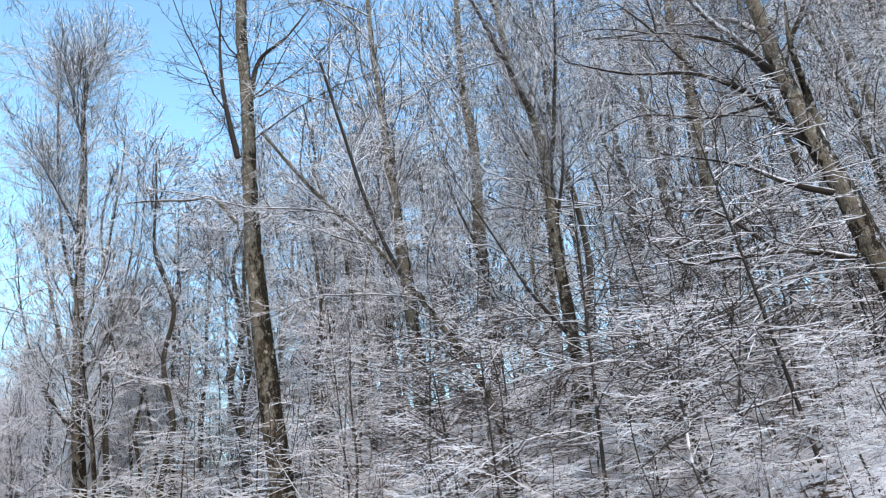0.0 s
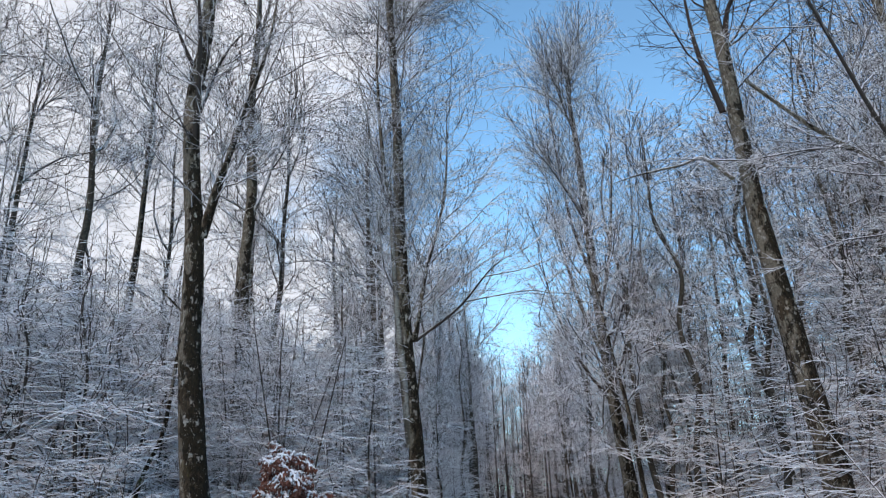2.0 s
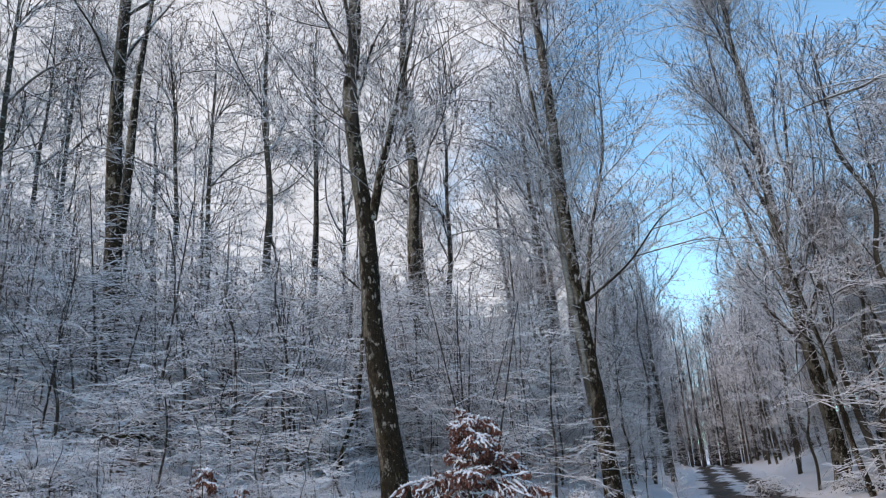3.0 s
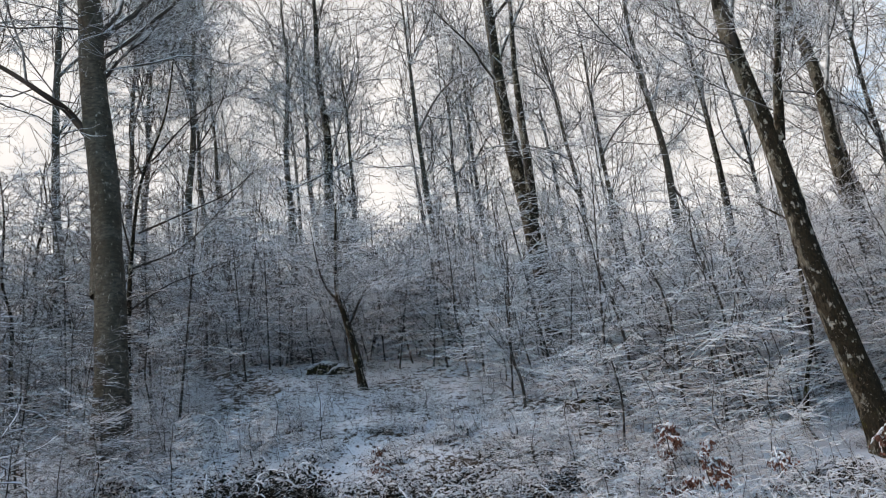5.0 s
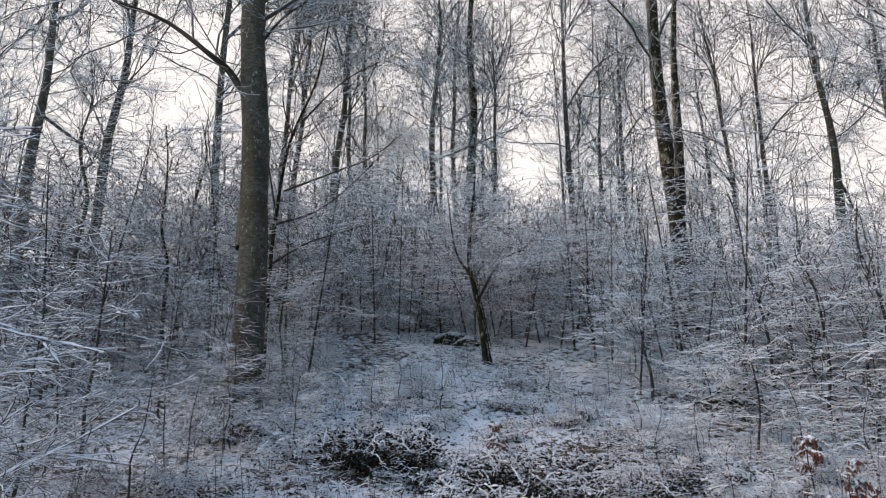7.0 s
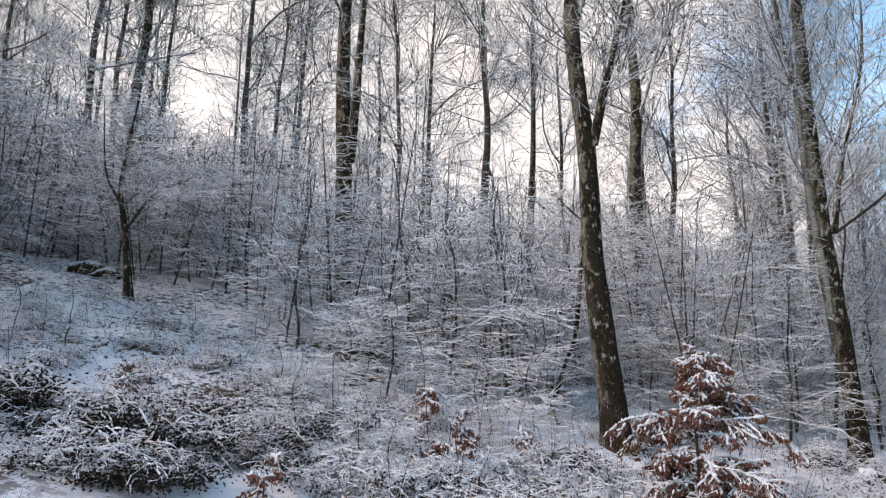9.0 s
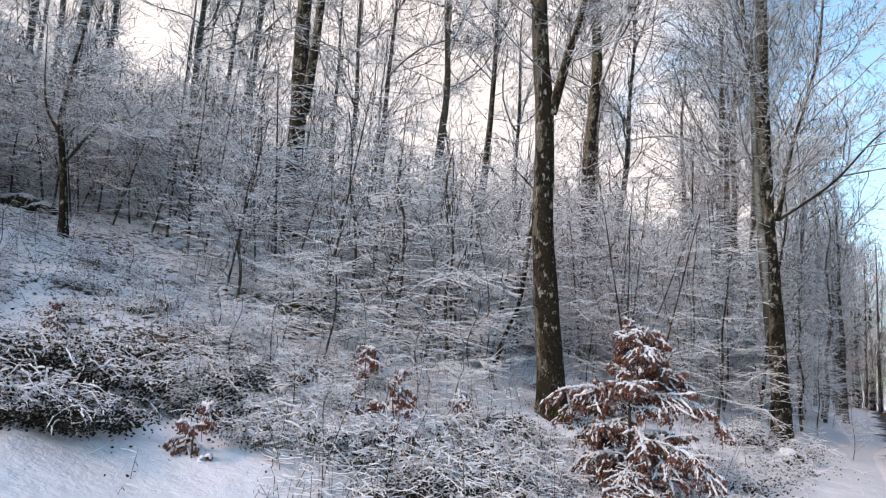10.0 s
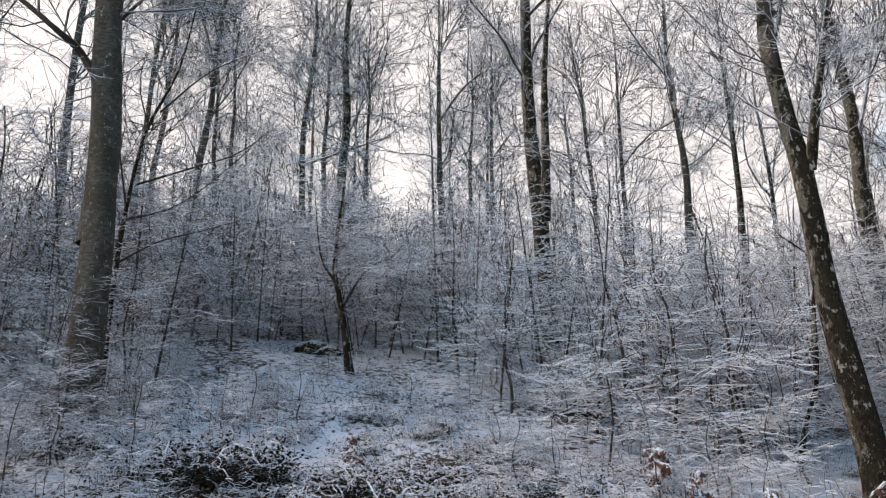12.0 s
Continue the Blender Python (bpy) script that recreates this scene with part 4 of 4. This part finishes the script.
def bramble(seed, m, wide=0.8, tall=0.45, leafy=260, snowed=240):
    rng = np.random.default_rng(seed)
    thing = tagged(new("bramble_bush"), "tangled bramble with dark leaves bowed under snow", "bush", "brambles along the verge")
    n = 34
    a, reach = rng.uniform(0, 2 * math.pi, n), rng.uniform(0.3, 1.0, n) * wide
    top = rng.uniform(0.35, 1.0, n) * tall
    u = np.linspace(0, 1, 9)
    start = rng.normal(0, 0.3 * wide, (n, 2))
    bend = rng.normal(0, 0.7, n)[:, None] * u
    x = start[:, :1] + np.cos(a[:, None] + bend) * reach[:, None] * u
    y = start[:, 1:] + np.sin(a[:, None] + bend) * reach[:, None] * u
    z = top[:, None] * (1 - (1.55 * u - 0.85) ** 2) + 0.02
    lines = np.stack([x, y, z], -1) + np.cumsum(rng.normal(0, 0.022, (n, 9, 3)), axis=1)
    radii = np.full((n, 9), 0.0038) * np.linspace(1.1, 0.6, 9)
    g2 = shoots(rng, lines, radii, 330, (0.1, 1.0), (0.10, 0.34), 58, -0.2, 4, (0.008, 0.0024), flat=0.6, wander=0.25, level=0.7, curve=0.7)
    part("stem_tangle", wood_mesh("stem_tangle", [(lines, radii, 3, 0), (*g2, 3, 1)], [LIMB, BROWNTWIG]), thing)
    pts = np.concatenate([along(rng, lines, leafy, (0.1, 1.0), 0.08), along(rng, g2[0], leafy, (0.2, 1.0), 0.06)])
    pts[:, 2] = np.maximum(pts[:, 2] * rng.uniform(0.35, 0.95, len(pts)), 0.03)
    part("leaves", leaves_mesh("leaves", rng, pts, 0.055, [BRAMBLE], 0.35), thing, "dark withered leaves", kind="stuff")
    # snow lies in short broken ridges, never along a whole stem
    sl, sr = snow_on(rng, g2[0][:snowed], g2[1][:snowed], 0.0085)
    ml, mr = snow_on(rng, lines, radii, 0.008)
    mr = mr * np.where(np.sin(np.arange(mr.shape[1])[None] * rng.uniform(0.5, 1.1, (n, 1)) + rng.uniform(0, 6, (n, 1))) > 0.1, 1.0, 0.15)
    me = wood_mesh("snow", [(sl, sr, 4, 0), (ml, mr, 4, 0)], [SNOWCAP])
    me.polygons.foreach_set("use_smooth", np.ones(len(me.polygons), dtype=bool))
    part("snow", me, thing, "snow clinging to the twigs", kind="stuff")
    thing.matrix_basis = m
    return thing


BUSH = [lambda m, i=i: bramble(120 + i, m, (0.8, 1.0, 0.65, 0.9, 0.8)[i], (0.45, 0.5, 0.4, 0.6, 0.55)[i], (300, 420, 200, 120, 1100)[i], (240, 240, 240, 260, 110)[i]) for i in range(5)]


def bush_places():
    rng = random.Random(12)
    out = []
    for az, d, k, size in ((-23.4, 9.0, 4, 1.0), (-25.0, 9.3, 4, 0.9), (-21.8, 8.0, 4, 0.75), (-23.2, 8.0, 4, 0.6), (-18.8, 10.1, 4, 0.8), (-32.8, 9.9, 4, 1.1), (-31.4, 9.7, 4, 0.9), (-34.2, 10.0, 4, 0.7), (-9.5, 10.4, 4, 0.7), (-12.0, 9.9, 4, 0.6), (-15.6, 9.2, 4, 0.8), (-14.6, 8.8, 4, 0.5), (1.0, 8.0, 4, 0.7), (2.8, 8.3, 4, 0.6), (7.2, 8.2, 4, 0.55), (-18.4, 9.4, 4, 0.7), (4.8, 7.5, 4, 0.5), (-14.2, 11.8, 4, 0.6), (-26.0, 8.4, 1, 0.9), (-24.4, 8.0, 3, 0.8), (-20.2, 9.2, 0, 0.8), (-15, 11.5, 1, 0.8), (-12.5, 12, 0, 0.7), (-7.5, 8.6, 3, 0.9), (-5.5, 8.6, 2, 0.9), (6.6, 10.9, 4, 0.75), (4.4, 9.0, 4, 0.6),
                           (-3, 8.4, 0, 0.9), (2, 8.4, 3, 1.0), (4.5, 8.2, 1, 0.8), (6.5, 8.8, 0, 0.9), (-1.5, 8.8, 3, 1.0), (1.5, 9.4, 3, 1.0), (5.2, 9.6, 3, 1.1), (8.0, 9.2, 3, 1.0), (9.5, 10.6, 3, 0.9),
                           (12.6, 9.6, 0, 0.7), (19, 10.5, 0, 0.8), (21, 12.5, 3, 1.0), (23.5, 12, 2, 0.9), (25.5, 14, 0, 1.0), (23, 15.5, 1, 1.0), (27.2, 16, 3, 1.0), (20.5, 9, 2, 0.7),
                           (-6.5, 9.6, 3, 1.0), (-10.5, 9.2, 2, 0.8), (-38, 9.8, 3, 1.0), (-47, 9, 3, 0.9), (-42, 10.6, 3, 1.1),
                           (-44.5, 11, 3, 1.0), (8, 9.6, 0, 0.8), (10.5, 9.4, 3, 0.8), (12.4, 8.8, 2, 0.7), (13.5, 11.0, 0, 0.8), (18, 10.2, 3, 0.9), (19.6, 11.5, 0, 0.9), (22, 10.8, 2, 0.8), (-11, 8.6, 0, 0.8), (24.5, 13, 3, 0.9), (36, 24, 3, 1.2), (41, 22, 3, 1.2), (44, 20, 0, 1.3), (50, 13, 3, 1.2), (55, 12, 3, 1.3)):
        out.append((k, planted(az, d, rng.uniform(0, 360), size, sink=0.02)))
    for _ in range(34):
        az, d = rng.uniform(-30, 9), rng.uniform(8.2, 13)
        out.append((rng.choice((0, 2, 3)), planted(az, d, rng.uniform(0, 360), rng.uniform(0.35, 0.65), sink=0.02)))
    for _ in range(9):
        out.append((rng.choice((2, 3, 0)), planted(rng.uniform(-35, -21), rng.uniform(9.4, 14.5), rng.uniform(0, 360), rng.uniform(0.5, 0.85), sink=0.02)))
    for _ in range(26):
        az, d = rng.uniform(-52, 24), rng.uniform(9.5, 15)
        out.append((rng.choice((0, 2, 3, 3)), planted(az, d, rng.uniform(0, 360), rng.uniform(0.4, 0.8), sink=0.02)))
    return out


plant_all(BUSH, bush_places())


def build_undergrowth():
    """Countless thin rimed stems and seedlings that stand on the slope and along the verge."""
    rng = np.random.default_rng(77)
    n = 9500
    az, d = np.radians(np.where(rng.random(n) < 0.78, rng.uniform(-64, 29, n), rng.uniform(42, 108, n))), 7.0 + 15 * rng.random(n) ** 1.2
    x, y = d * np.sin(az), d * np.cos(az)
    v = -x * RP[1] + y * RP[0]
    keep = ((v > 1.4) | (v < -4.2)) & (np.sin(x * 1.3 + 2) * np.sin(y * 1.1) + rng.normal(0, 0.5, n) > -0.25) & ~((d < 8.2) & (np.degrees(az) < -9) & (rng.random(n) < 0.8))
    x, y = x[keep], y[keep]
    n = len(x)
    h = rng.gamma(1.6, 0.15, n).clip(0.06, 0.95)
    root = np.stack([x, y, land(x, y) - 0.03], -1)
    lean = rng.normal(0, 0.42, (n, 2)) * (1 - 0.6 * h)[:, None]
    u = np.linspace(0, 1, 4)
    lines = root[:, None] + np.stack([lean[:, :1] * h[:, None] * u ** 1.5, lean[:, 1:] * h[:, None] * u ** 1.5, h[:, None] * u], -1)
    radii = np.linspace(1, 0.6, 4)[None] * (0.0035 + 0.0018 * h)[:, None]
    g2 = shoots(rng, lines, radii, 22000, (0.15, 1.0), (0.12, 0.42), 74, -0.05, 4, (0.008, 0.0064), flat=0.7, wander=0.3, level=0.8)
    me = wood_mesh("undergrowth", [(lines, radii, 3, 0), (*g2, 3, 1)], [LIMB, TWIG])
    tagged(new("undergrowth", me), "thin rimed seedlings and dry stems across the snowy slope", "undergrowth", kind="stuff")
    pts = np.stack([x, y, land(x, y) + 0.02], -1)
    pts = np.repeat(pts, 4, 0) + rng.normal(0, 0.25, (4 * n, 3)) * (1, 1, 0)
    pts[:, 2] = land(pts[:, 0], pts[:, 1]) + 0.03
    pts = pts[np.abs(-pts[:, 0] * RP[1] + pts[:, 1] * RP[0] - 0.7) > 4.9]
    tagged(new("fallen_leaves", leaves_mesh("fallen_leaves", rng, pts, 0.042, [BRAMBLE], 0.1)), "brown fallen leaves lying on thin snow", "leaves", kind="stuff")


build_undergrowth()


# ---------------------------------------------------------------- stumps and stones


def lump(name, label, category, seed, m, size, snow_line):
    """A weathered mass with its own snow cap."""
    rng = np.random.default_rng(seed)
    thing = tagged(new(name), label, category)
    nu, nv = 18, 11
    a, b = np.meshgrid(np.linspace(0, 2 * math.pi, nu), np.linspace(0.02, math.pi / 2 + 0.25, nv), indexing="ij")
    ph = rng.uniform(0, 6, 6)
    r = 1 + 0.18 * np.sin(2 * a + ph[0]) * np.sin(b) + 0.14 * np.sin(5 * a + ph[1]) * np.sin(2 * b + ph[2]) + 0.08 * np.sin(9 * a + 4 * b + ph[3]) * np.sin(b)
    body = np.stack([size[0] * r * np.sin(b) * np.cos(a), size[1] * r * np.sin(b) * np.sin(a), size[2] * r * np.cos(b)], -1)
    body[-1] = body[0]
    part("body", mesh_of("body", body.reshape(-1, 3), sheet(nu, nv), 4, [BARK], smooth=True), thing)
    cap = body[:, :snow_line] * (0.98, 0.98, 1.0) + np.array([0, 0, 1.0]) * (0.05 * np.cos(b[:, :snow_line] * 1.2) ** 0.5)[..., None]
    cap[:, -1] -= (0, 0, 0.05)
    part("snow", mesh_of("snow", cap.reshape(-1, 3), sheet(nu, snow_line), 4, [SNOWCAP], smooth=True), thing, "cap of fresh snow")
    thing.matrix_basis = m


lump("mossy_stone", "dark mossy stone capped with snow behind a small beech", "stone", 201, planted(-27.4, 18.2, 20), (0.5, 0.36, 0.26), 3)
lump("mossy_stone", "dark half-buried stone under snow on the slope", "stone", 202, planted(-26.2, 18.0, 70), (0.35, 0.28, 0.18), 3)
lump("tree_stump", "dark rotten stump with a cap of snow", "stump", 203, planted(-8.6, 15.0, 10), (0.42, 0.35, 0.36), 3)
lump("tree_stump", "low dark stump among snowy brambles", "stump", 204, planted(25.9, 15.2, 50), (0.3, 0.26, 0.22), 4)
